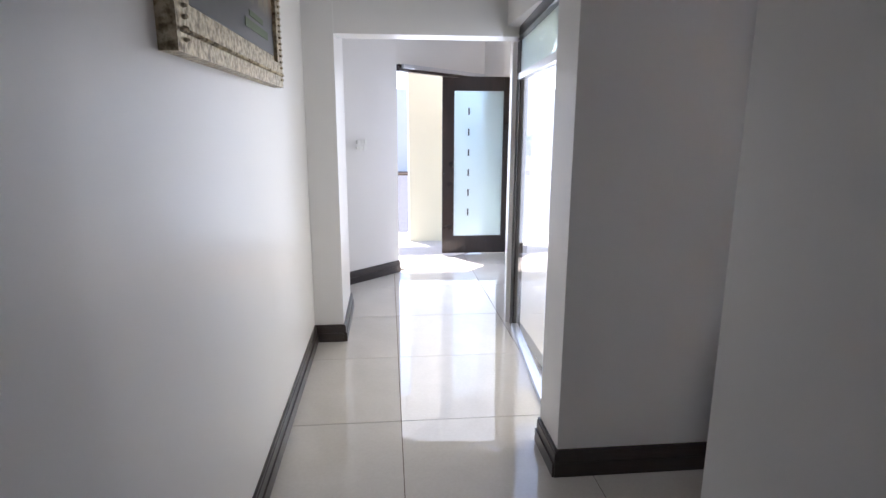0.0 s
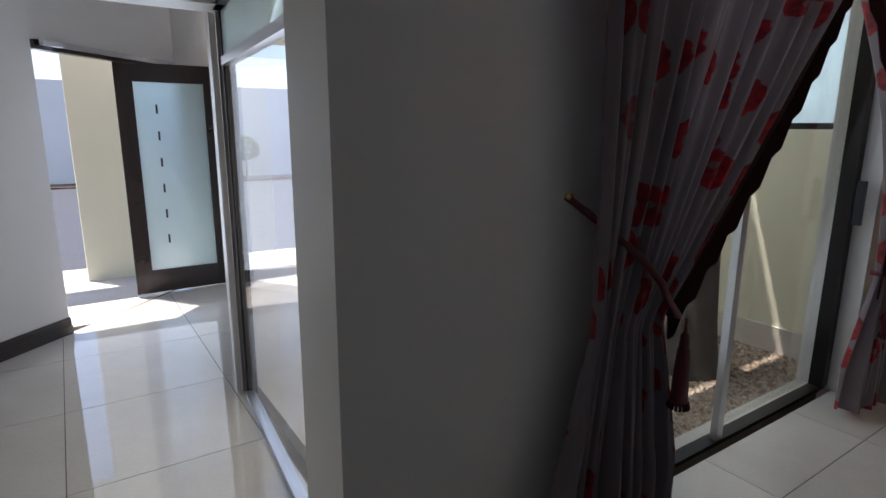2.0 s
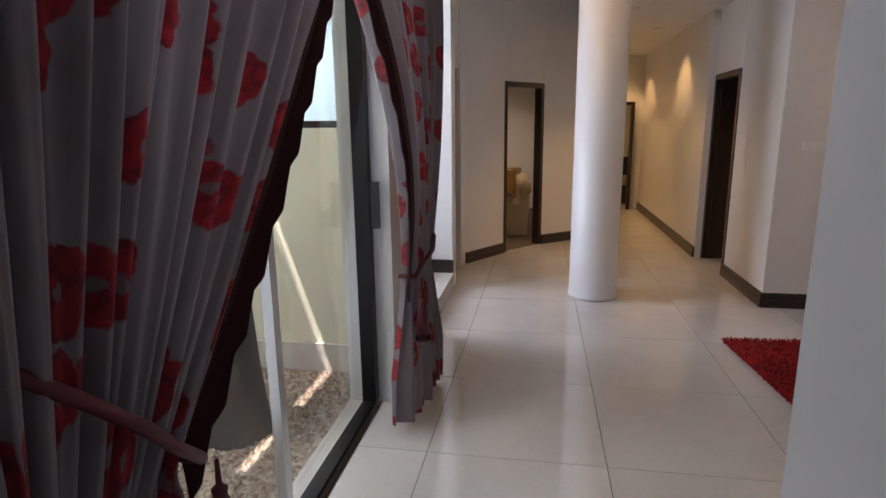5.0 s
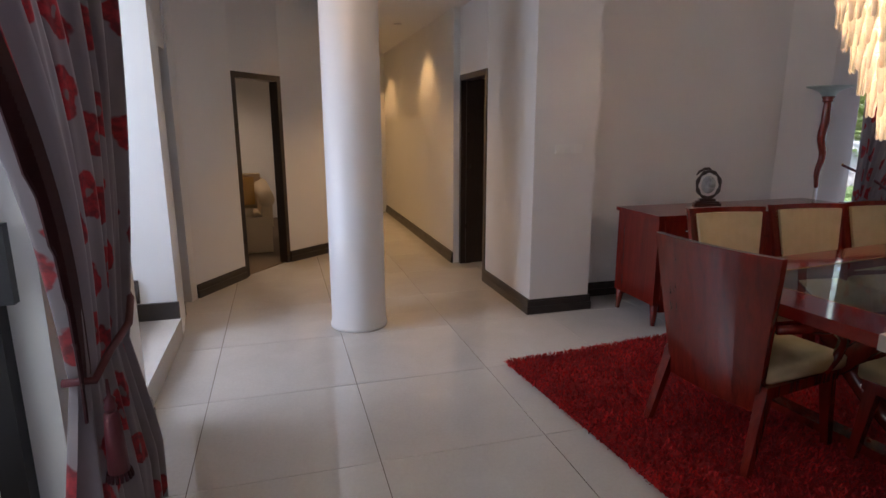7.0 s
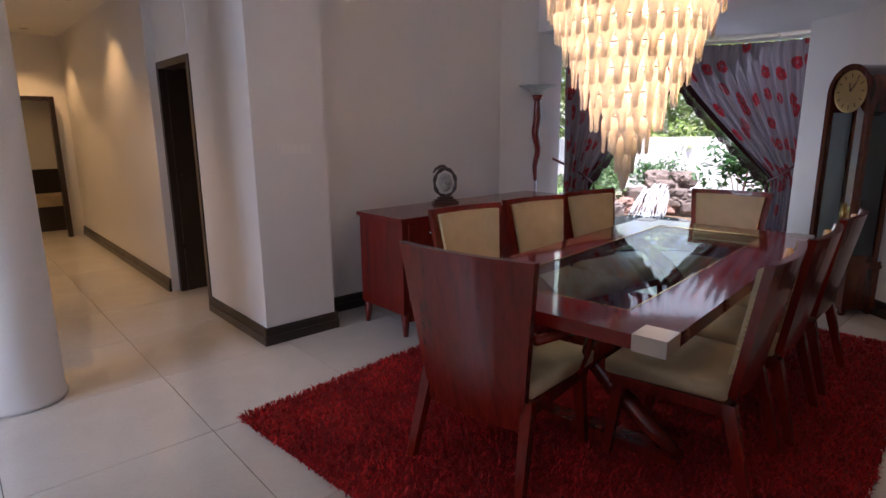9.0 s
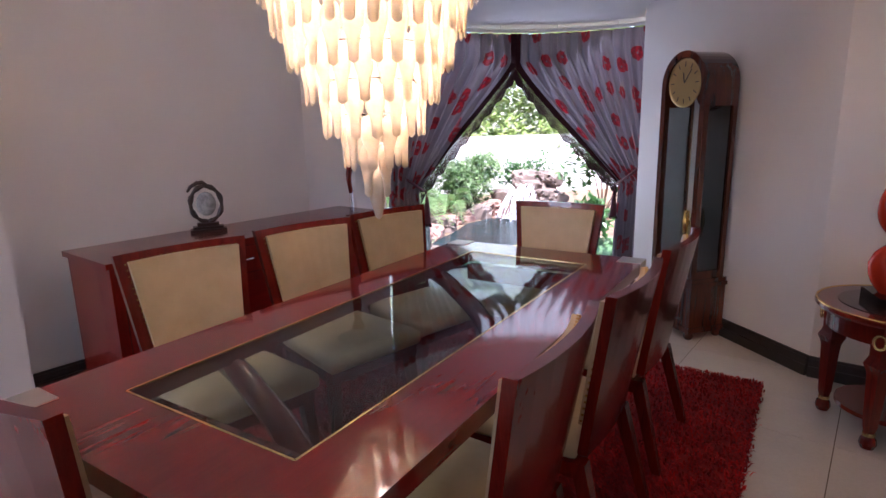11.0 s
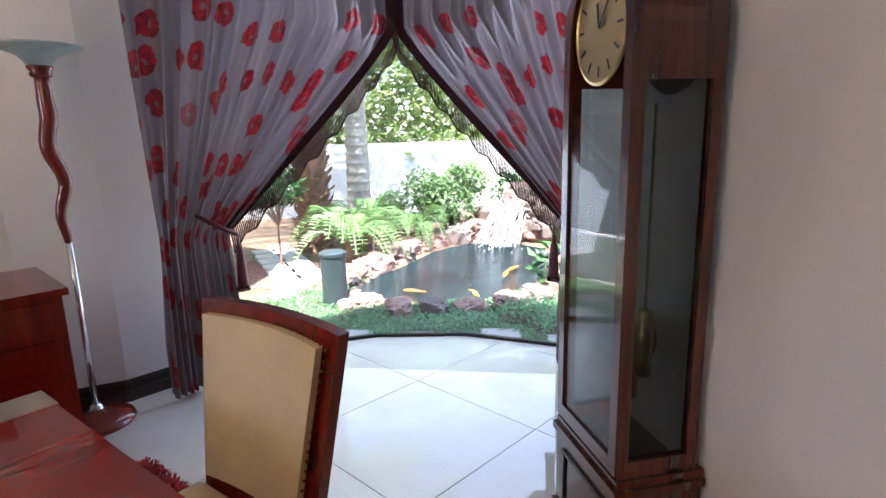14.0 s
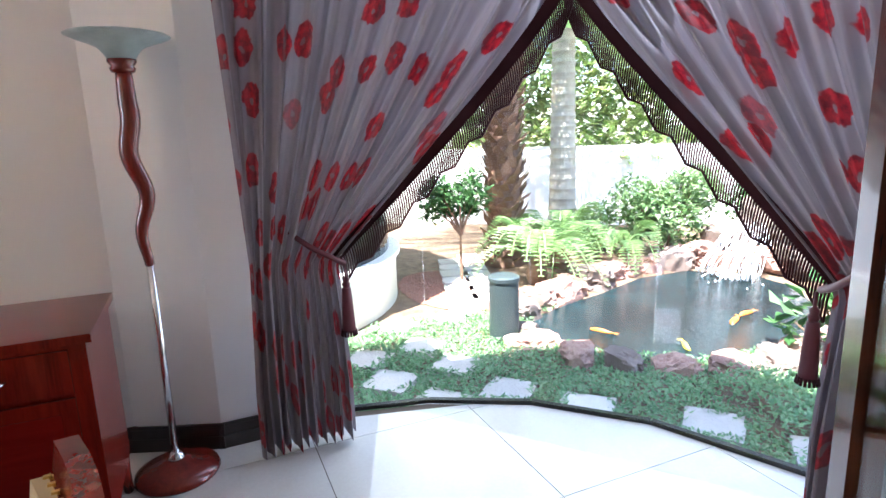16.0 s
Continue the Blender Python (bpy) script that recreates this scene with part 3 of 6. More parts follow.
structure("wall_rear", box(0.8, 5.0, -2.75, -2.6, 0, 3.46), M_wall, "white wall at the start of the hall", "wall")
structure("wall_rear", box(4.98, 5.1, -2.6, -0.13, 0, 3.46), M_wall, "white wall behind the side table", "wall")

# ---- outdoors ----
def make_ground():
    m = Mat("garden_soil", (0.16, 0.10, 0.06), 0.9)
    m.color(m.ramp(m.noise(9, 6), (0.3, (0.10, 0.065, 0.04)), (0.7, (0.24, 0.16, 0.10))))
    m.bump(m.noise(40, 4), 0.5, 0.02)
    return m.m


def make_asphalt():
    m = Mat("asphalt", (0.07, 0.075, 0.085), 0.85)
    m.color(m.ramp(m.noise(30, 5), (0.3, (0.055, 0.06, 0.072)), (0.7, (0.085, 0.09, 0.105))))
    m.bump(m.noise(200, 3), 0.3, 0.01)
    return m.m


def make_stone(name, a, b, scale=5, rough=0.8):
    m = Mat(name, a, rough)
    n, f = m.noise(scale, 6, 0.65, dist=0.6), m.noise(scale * 12, 4)
    m.color(m.random_tint(m.mix(0.3, m.ramp(n, (0.3, a), (0.7, b)), m.ramp(f, (0.35, a), (0.65, b))), 0.15))
    m.bump(m.mix(0.5, n, f), 0.5, 0.02)
    return m.m


M_soil, M_asphalt = make_ground(), make_asphalt()
M_paving = make_stone("light_paving", (0.55, 0.52, 0.46), (0.66, 0.63, 0.57), 3)
M_stepstone = make_stone("stepping_stone_concrete", (0.50, 0.46, 0.40), (0.62, 0.58, 0.52), 6)
M_rock = make_stone("red_rock", (0.17, 0.075, 0.055), (0.46, 0.31, 0.25), 9)
M_rock_dark = make_stone("dark_rock", (0.09, 0.07, 0.06), (0.26, 0.20, 0.17), 6)
M_pebble = make_stone("pebble", (0.30, 0.22, 0.15), (0.52, 0.42, 0.32), 20)


def leafmat(name, a, b, back=0.35):
    m = Mat(name, a, 0.45)
    g = m.node("ShaderNodeNewGeometry")
    col = m.ramp(g.outputs["Random Per Island"], (0.0, a), (1.0, b))
    m.color(col)
    tl = m.node("ShaderNodeBsdfTranslucent")
    m.link(col, tl.inputs[0])
    ms = m.node("ShaderNodeMixShader")
    ms.inputs[0].default_value = back
    m.link(m.b.outputs[0], ms.inputs[1])
    m.link(tl.outputs[0], ms.inputs[2])
    m.link(ms.outputs[0], m.t.nodes["Material Output"].inputs[0])
    return m.m


M_leaf = leafmat("shrub_leaf", (0.12, 0.25, 0.08), (0.36, 0.50, 0.24))
M_leaf_dark = leafmat("dark_leaf", (0.03, 0.10, 0.03), (0.09, 0.22, 0.06))
M_cover = leafmat("ground_cover_leaf", (0.08, 0.22, 0.08), (0.26, 0.46, 0.22))
M_palmleaf = leafmat("palm_leaf", (0.12, 0.25, 0.08), (0.30, 0.44, 0.18))
M_hedge = leafmat("hedge_leaf", (0.30, 0.44, 0.13), (0.58, 0.66, 0.32), 0.5)

structure("ground", prism([(-60, -60), (60, -60), (60, 60), (-60, 60)], -1.3, -1.1), M_soil, "brown garden soil", "ground")
garden_outline = [(6.0, -2.0), (6.25, -1.80), BAY[-1]] + [(BAY_C[0] + (BAY_R + 0.02) * math.cos(radians(a)), BAY_C[1] + (BAY_R + 0.02) * math.sin(radians(a))) for a in BAY_ANGLES[::-1][1:]] + [(8.7, 0.06), (20, 0.06), (20, -14), (0, -14), (0, -2.0)]
structure("garden_bed", prism(garden_outline[::-1], -0.40, -0.245), M_soil, "brown soil of the planted garden", "ground")
structure("garden_bed_base", box(0.2, 19.8, -13.8, -6.0, -1.1, -0.40), M_soil, "brown soil under the garden", "ground")
structure("paving", prism([(2.4, 9.55), (3.34, 9.55), (3.34, 6.0), (4.2, 6.06), (4.2, 8.2), (9.0, 8.4), (9.0, 11.1), (2.0, 11.6), (1.2, 9.4)][::1], -0.10, -0.015), M_paving, "pale paving outside the entry", "paving")
rb = bmesh.new()
v = [rb.verts.new(c) for c in ((-14, 11.0, -0.06), (22, 11.0, -0.06), (22, 20.6, 0.02), (-14, 20.6, 0.02), (22, 9.0, -0.06), (22, 8.4, -0.06))]
rb.faces.new(v[:4])
structure("driveway", rb, M_asphalt, "smooth grey asphalt driveway", "driveway")
structure("soil_bed", box(-14, 22, 20.3, 21.2, -0.3, 0.06), M_soil, "reddish soil bed along the boundary wall", "ground")
structure("boundary_wall", box(-14, 22, 21.2, 21.45, -0.3, 2.5), M_outwall, "white rendered boundary wall beyond the driveway", "wall")
structure("porch_pier", box(2.62, 3.12, 10.95, 11.4, -0.1, 2.5), M_cream, "cream rendered porch pier", "wall")
structure("porch_beam", box(-1.0, 7.0, 11.0, 11.35, 2.36, 2.75), M_cream, "cream beam at the edge of the porch", "wall")
# court
# unseen upper part, up to 5.6 m, is added to shade the court
structure("court_wall", box(4.05, 4.15, 6.09, 8.2, -0.1, 5.6), M_cream, "cream rendered side wall of the court, raised to block sun", "wall")
# added overhang, deep enough to keep sun off the floor indoors
structure("roof_eave", box(4.05, 6.6, 6.09, 7.35, 3.0, 3.1), M_outwall, "unseen white slab added over the patio doors to block sun", "roof")
structure("court_ground", box(4.15, 6.57, 6.12, 8.2, -0.15, -0.05), M_pebble, "bed of small brown pebbles in the court", "ground")
structure("court_sill", box(4.2, 6.05, 6.0, 6.115, -0.1, 0.0), M_tile, "white tiled sill outside the patio doors", "sill")
structure("court_wall", box(6.5, 6.568, 6.06, 8.2, 0, 1.46), M_cream, "cream rendered court wall", "wall")
# height above view is added so the wall's shadow covers the court
structure("court_wall", box(4.05, 6.5, 8.2, 8.3, -0.1, 5.6), M_cream, "cream rendered back wall of the court, raised to block sun", "wall")
structure("court_skirting", box(6.475, 6.498, 6.12, 8.2, -0.05, 0.13), M_stepstone, "grey plinth along the court wall", "wall")
structure("court_skirting", box(4.15, 6.47, 8.175, 8.198, -0.05, 0.13), M_stepstone, "grey plinth along the court wall", "wall")

# ---- dining furniture ----
TABLE = pose(6.062, 2.078, 0, 0, 0, 6)


def dining_table():
    t = thing("dining_table", TABLE, "long glossy mahogany dining table with a glass inset", "table")
    hx, hy, z1, z0, rim = 0.54, 1.165, 0.752, 0.700, 0.225
    for nm, (a, b, c, d) in {"n": (-hx, hx, hy - rim, hy), "s": (-hx, hx, -hy, -hy + rim), "w": (-hx, -hx + rim, -hy + rim, hy - rim), "e": (hx - rim, hx, -hy + rim, hy - rim)}.items():
        part("tabletop", box(a, b, c, d, z0, z1), M_mahog_top, t, bevel=0.004)
    part("glass_inset", box(-hx + rim + 0.001, hx - rim - 0.001, -hy + rim + 0.001, hy - rim - 0.001, z1 - 0.010, z1 - 0.001), M_tabglass, t, "tinted glass panel")
    bm = bmesh.new()
    for x in (-hx + rim, hx - rim):
        box(x - 0.003, x + 0.003, -hy + rim, hy - rim, z1 - 0.004, z1 + 0.001, bm)
    for y in (-hy + rim, hy - rim):
        box(-hx + rim, hx - rim, y - 0.003, y + 0.003, z1 - 0.004, z1 + 0.001, bm)
    part("inlay", bm, M_brass, t, "thin brass line round the glass")
    for x in (-1, 1):
        for y in (-1, 1):
            cx, cy = x * (hx - 0.055), y * (hy - 0.055)
            part("corner_cap", box(cx - 0.058, cx + 0.058, cy - 0.058, cy + 0.058, z0 - 0.004, z1 + 0.003), M_cap, t, "brushed metal corner cap", bevel=0.004)
    for y in (-0.62, 0.62):
        # curved scroll pedestal: two crossing S legs with a foot bar
        for s in (-1, 1):
            path = [(s * 0.40, y, 0.05), (s * 0.30, y, 0.12), (s * 0.12, y, 0.26), (-s * 0.02, y, 0.40), (-s * 0.14, y, 0.54), (-s * 0.30, y, 0.66), (-s * 0.38, y, 0.70)]
            part("leg", tube([(a, b + s * 0.028, c) for a, b, c in path], [0.035, 0.04, 0.045, 0.05, 0.045, 0.04, 0.04], 10), M_mahog, t, smooth=True)
        part("foot", box(-0.44, 0.44, y - 0.05, y + 0.05, 0.022, 0.062), M_mahog, t, bevel=0.008)
    part("stretcher", box(-0.04, 0.04, -0.58, 0.58, 0.34, 0.41), M_mahog, t, bevel=0.006)
    part("apron", box(-0.30, 0.30, -0.9, -0.86, 0.62, 0.70), M_mahog, t)
    part("apron", box(-0.30, 0.30, 0.86, 0.9, 0.62, 0.70), M_mahog, t)
    return t


M_cap = Mat("brushed_cap_metal", (0.55, 0.50, 0.44), 0.32, 0.9).m
dining_table()


def curved_panel(w0, w1, z0, z1, lean, bow, thick, y0, inset=0.0, seg=8, top_arch=0.0):
    """A chair back: width w0 at z0 to w1 at z1, leaning back by lean, bowed by bow towards the sitter's back."""
    bm = bmesh.new()
    rows = []
    for j in range(7):
        f = j / 6
        w, z = w0 + (w1 - w0) * f, z0 + (z1 - z0) * f
        row = []
        for side in (0, 1):
            r = []
            for i in range(seg + 1):
                u = 2 * i / seg - 1
                y = y0 + lean * f + bow * (1 - u * u) * (0.5 + 0.5 * f) + side * thick
                zz = z + top_arch * (1 - u * u) * f
                r.append(bm.verts.new((u * (w / 2 - inset), y, zz)))
            row.append(r)
        rows.append(row)
    for a, b in zip(rows, rows[1:]):
        for i in range(seg):
            bm.faces.new((a[0][i], a[0][i + 1], b[0][i + 1], b[0][i]))
            bm.faces.new((a[1][i + 1], a[1][i], b[1][i], b[1][i + 1]))
        bm.faces.new((a[0][seg], a[1][seg], b[1][seg], b[0][seg]))
        bm.faces.new((a[1][0], a[0][0], b[0][0], b[1][0]))
    for i in range(seg):
        bm.faces.new((rows[0][0][i + 1], rows[0][0][i], rows[0][1][i], rows[0][1][i + 1]))
        bm.faces.new((rows[-1][0][i], rows[-1][0][i + 1], rows[-1][1][i + 1], rows[-1][1][i]))
    return bm


def dining_chair(m, arms=False):
    """A chair at its own origin that faces -y (the back is at +y)."""
    label = "mahogany armchair with a tall solid back and beige seat" if arms else "mahogany dining chair with beige leather seat and studded back pad"
    c = thing("dining_armchair" if arms else "dining_chair", m, label, "chair", "chairs round the table")
    top = 0.965 if arms else 0.955
    w0, w1 = (0.46, 0.63) if arms else (0.43, 0.54)
    yb = 0.20
    part("backrest", curved_panel(w0, w1, 0.27 if arms else 0.42, top, 0.085, 0.035, 0.032, yb), M_mahog, c, smooth=False)
    part("back_pad", curved_panel(w0 + 0.02, w1, 0.50, top - 0.03, 0.068, 0.032, 0.02, yb - 0.012, 0.045), M_leather, c)
    bm = bmesh.new()
    n = 18
    for i in range(n):
        f = (i + 0.5) / n
        for s in (-1, 1):
            w = (w0 + (w1 - w0) * f) / 2 - 0.036
            box(s * w - 0.003, s * w + 0.003, yb + 0.085 * f - 0.008, yb + 0.085 * f + 0.0, 0.50 + (top - 0.53) * f, 0.506 + (top - 0.53) * f, bm)
        u = 2 * f - 1
        box(u * (w1 / 2 - 0.04) - 0.003, u * (w1 / 2 - 0.04) + 0.003, yb + 0.068 + 0.035 * (1 - u * u), yb + 0.078 + 0.035 * (1 - u * u), top - 0.032, top - 0.026, bm)
    tagged(part("studs", bm, M_brass, c, "brass upholstery studs"), kind="stuff")
    hw = (w0 + w1) / 4 + 0.01
    # seat
    bm = bmesh.new()
    ring = []
    for z, g in ((0.395, 0.01), (0.41, 0.0), (0.455, 0.0), (0.475, 0.02), (0.485, 0.06)):
        pts = [(-hw + g, -0.27 + g), (hw - g, -0.27 + g), (hw - 0.03 - g, 0.20 - g), (-hw + 0.03 + g, 0.20 - g)]
        ring.append([bm.verts.new((x, y, z)) for x, y in pts])
    bm.faces.new(ring[0][::-1])
    for a, b in zip(ring, ring[1:]):
        for i in range(4):
            bm.faces.new((a[i], a[(i + 1) % 4], b[(i + 1) % 4], b[i]))
    bm.faces.new(ring[-1])
    part("seat", bm, M_leather, c, bevel=0.012, smooth=True)
    part("seat_frame", box(-hw + 0.015, hw - 0.015, -0.255, 0.20, 0.345, 0.395), M_mahog, c, bevel=0.004)
    for s in (-1, 1):
        part("leg", leg((s * (hw - 0.04), -0.22, 0.345), (s * (hw - 0.02), -0.25, 0.022), 0.024, 0.017), M_mahog, c)
        part("leg", leg((s * (hw - 0.035), 0.21, 0.40), (s * (hw - 0.01), 0.31, 0.022), 0.024, 0.017), M_mahog, c)
        if arms:
            part("arm", tube([(s * (hw + 0.0), 0.24, 0.66), (s * (hw + 0.035), 0.08, 0.655), (s * (hw + 0.04), -0.08, 0.63), (s * (hw + 0.02), -0.19, 0.56), (s * (hw - 0.01), -0.21, 0.46), (s * (hw - 0.02), -0.15, 0.39)], [0.02, 0.024, 0.026, 0.024, 0.02, 0.018], 8), M_mahog, c, smooth=True)
    return c


# the back stands 0.28 behind the chair's origin
chair_a = dining_chair(pose(6.752, 2.495, 0, 0, 0, -96))
copy_thing(chair_a, pose(6.733, 1.885, 0, 0, 0, -98))
copy_thing(chair_a, pose(6.700, 1.325, 0, 0, 0, -99))
copy_thing(chair_a, pose(5.60, 2.53, 0, 0, 0, 97))
copy_thing(chair_a, pose(5.63, 1.93, 0, 0, 0, 95))
copy_thing(chair_a, pose(5.68, 1.26, 0, 0, 0, 94))
copy_thing(chair_a, pose(6.233, 0.86, 0, 0, 0, 187.4))
dining_chair(pose(6.155, 3.09, 0, 0, 0, 9), arms=True)


def shag_rug():
    r = thing("rug", pose(6.185, 2.10, 0, 0, 0, 5.0), "deep red shag rug under the dining table", "rug")
    hx, hy = 1.175, 1.66
    part("rug_base", box(-hx, hx, -hy, hy, 0.0, 0.010), M_rug, r)
    rng = random.Random(4)
    verts, faces = [], []
    count = 52000
    for k in range(count):
        if k < 5200:
            side, u = rng.randrange(4), rng.uniform(-1, 1)
            x, y = ((u * hx, -hy), (u * hx, hy), (-hx, u * hy), (hx, u * hy))[side]
            x, y = x + rng.gauss(0, 0.008), y + rng.gauss(0, 0.008)
        else:
            x, y = rng.uniform(-hx, hx), rng.uniform(-hy, hy)
        a = rng.uniform(0, 6.283)
        sw = 0.5 * math.sin(x * 5 + 1.3 * math.sin(y * 4)) + 0.5 * math.sin(y * 6.3 + x * 2)
        ln = rng.uniform(0.012, 0.03)
        dx, dy = math.cos(a) * ln + sw * 0.008, math.sin(a) * ln + sw * 0.008
        h = rng.uniform(0.016, 0.034)
        px, py = -math.sin(a) * 0.0035, math.cos(a) * 0.0035
        i = len(verts)
        verts += [(x - px, y - py, 0.008), (x + px, y + py, 0.008), (x + dx * 0.5 + px, y + dy * 0.5 + py, 0.008 + h * 0.7), (x + dx * 0.5 - px, y + dy * 0.5 - py, 0.008 + h * 0.7), (x + dx, y + dy, 0.004 + h * 0.85)]
        faces += [(i, i + 1, i + 2, i + 3), (i + 3, i + 2, i + 4)]
    me = bpy.data.meshes.new("shag")
    me.from_pydata(verts, [], faces)
    me.materials.append(M_rug)
    p = new("shag", me)
    p.parent = r
    tagged(p, "shaggy red pile", kind="stuff")


shag_rug()


def sideboard():
    s = thing("sideboard", pose(7.79, 1.657, 0), "long mahogany sideboard on bowed legs against the white wall", "sideboard")
    # length along y; the front faces -x
    hy, x0, x1, zt = 0.92, -0.25, 0.25, 0.83
    part("top", box(x0 - 0.02, x1 + 0.01, -hy - 0.02, hy + 0.02, zt - 0.028, zt), M_mahog, s, bevel=0.006)
    part("body", box(x0, x1, -hy, hy, 0.16, zt - 0.028), M_mahog, s, bevel=0.003)
    n = 4
    for k in range(n):
        a, b = -hy + 0.04 + k * (2 * hy - 0.08) / n, -hy + 0.04 + (k + 1) * (2 * hy - 0.08) / n
        dr = part("drawer", box(x0 - 0.014, x0 - 0.001, a + 0.008, b - 0.008, 0.645, 0.785), M_mahog, s, bevel=0.003)
        part("handle", tube([(x0 - 0.016, (a + b) / 2 - 0.05, 0.715), (x0 - 0.034, (a + b) / 2 - 0.03, 0.712), (x0 - 0.036, (a + b) / 2 + 0.03, 0.712), (x0 - 0.016, (a + b) / 2 + 0.05, 0.715)], 0.005, 8), M_chrome, dr, "bright metal handle", smooth=True)
        do = part("door", box(x0 - 0.014, x0 - 0.001, a + 0.008, b - 0.008, 0.20, 0.63), M_mahog, s, bevel=0.003)
        part("panel", box(x0 - 0.018, x0 - 0.0145, a + 0.05, b - 0.05, 0.245, 0.585), M_mahog_top, do)
        part("handle", tube([(x0 - 0.016, b - 0.03, 0.45), (x0 - 0.032, b - 0.03, 0.43), (x0 - 0.032, b - 0.03, 0.37), (x0 - 0.016, b - 0.03, 0.35)], 0.004, 6), M_chrome, do, "bright metal handle")
    part("skirt", box(x0 + 0.0, x0 + 0.02, -hy + 0.06, hy - 0.06, 0.10, 0.16), M_mahog, s)
    for y in (-1, 1):
        for x, q in ((x0 + 0.03, -0.02), (x1 - 0.03, 0.0)):
            part("leg", tube([(x, y * (hy - 0.035), 0.17), (x + q * 0.4, y * (hy - 0.03), 0.09), (x + q, y * (hy - 0.02), 0.0)], [0.034, 0.026, 0.018], 8), M_mahog, s, smooth=True)
    return s


sideboard()


def ornament():
    o = thing("ornament", pose(7.90, 1.87, 0.83, 0, 0, 62), "small dark carved stand holding an oval stone disc on the sideboard", "ornament")
    bm = box(-0.10, 0.10, -0.04, 0.04, 0, 0.02)
    box(-0.085, 0.085, -0.03, 0.03, 0.02, 0.035, bm)
    box(-0.06, 0.06, -0.022, 0.022, 0.035, 0.055, bm)
    part("base", bm, M_darkwood, o, bevel=0.004)
    ring = [(0.085 * math.cos(a), 0, 0.165 + 0.105 * math.sin(a)) for a in (2 * math.pi * k / 28 - 1.57 for k in range(29))]
    part("ring", tube(ring, [0.013 + 0.004 * math.sin(k * 1.7) for k in range(29)], 8), M_darkwood, o, smooth=True)
    part("crest", tube([(-0.02, 0, 0.272), (0.01, 0, 0.292), (0.04, 0, 0.290), (0.075, 0, 0.27), (0.095, 0, 0.24)], [0.006, 0.013, 0.012, 0.01, 0.006], 8), M_darkwood, o, smooth=True)
    disc = lathe([(0.0, -0.008), (0.05, -0.008), (0.055, 0.0), (0.05, 0.008), (0.0, 0.008)], 28)
    for v in disc.verts:
        v.co = Vector((v.co.x, v.co.z, 0.165 + v.co.y * 1.3))
    part("disc", disc, M_marble, o, "pale marbled disc", smooth=True)


M_marble = make_stone("grey_marble", (0.10, 0.11, 0.11), (0.45, 0.47, 0.45), 25, 0.3)
ornament()


def floor_lamp():
    l = thing("floor_lamp", pose(8.06, 0.575, 0), "tall floor lamp with wavy red stem and frosted bowl", "lamp")
    part("base", lathe([(0.165, 0.0), (0.172, 0.012), (0.165, 0.028), (0.13, 0.045), (0.07, 0.062), (0.04, 0.07)], 40), M_mahog, l, smooth=True)
    part("collar", lathe([(0.032, 0.07), (0.036, 0.08), (0.026, 0.095), (0.017, 0.105)], 24), M_chrome, l, smooth=True)
    part("pole", lathe([(0.015, 0.10), (0.015, 0.93)], 20), M_chrome, l, smooth=True)
    path = []
    for k in range(33):
        f = k / 32
        path.append((0.0, 0.024 * math.sin(f * 4 * math.pi) * math.sin(math.pi * min(1, f * 1.15 + 0.02)) , 0.92 + 0.73 * f))
    part("stem", tube(path, [0.017 + 0.018 * math.sin(math.pi * min(1, k / 26) * 0.5) - 0.006 * max(0, k - 26) / 6 for k in range(33)], 16), M_mahog, l, "wavy red stained stem", smooth=True)
    part("cup", lathe([(0.02, 1.645), (0.04, 1.655), (0.045, 1.668), (0.038, 1.675), (0.05, 1.69), (0.05, 1.70)], 28), M_mahog, l, smooth=True)
    part("shade", lathe([(0.045, 1.695), (0.055, 1.715), (0.075, 1.74), (0.112, 1.757), (0.155, 1.772), (0.176, 1.782), (0.170, 1.786), (0.10, 1.757), (0.07, 1.75), (0.045, 1.72)], 40), M_bowl, l, "frosted glass bowl", smooth=True)


def make_bowl():
    m = Mat("frosted_bowl_glass", (0.50, 0.60, 0.57), 0.35)
    m.b.inputs["Transmission Weight"].default_value = 0.35
    n = m.noise(14, 4)
    m.color(m.ramp(n, (0.3, (0.40, 0.50, 0.47)), (0.7, (0.58, 0.68, 0.65))))
    return m.m


M_bowl = make_bowl()
floor_lamp()

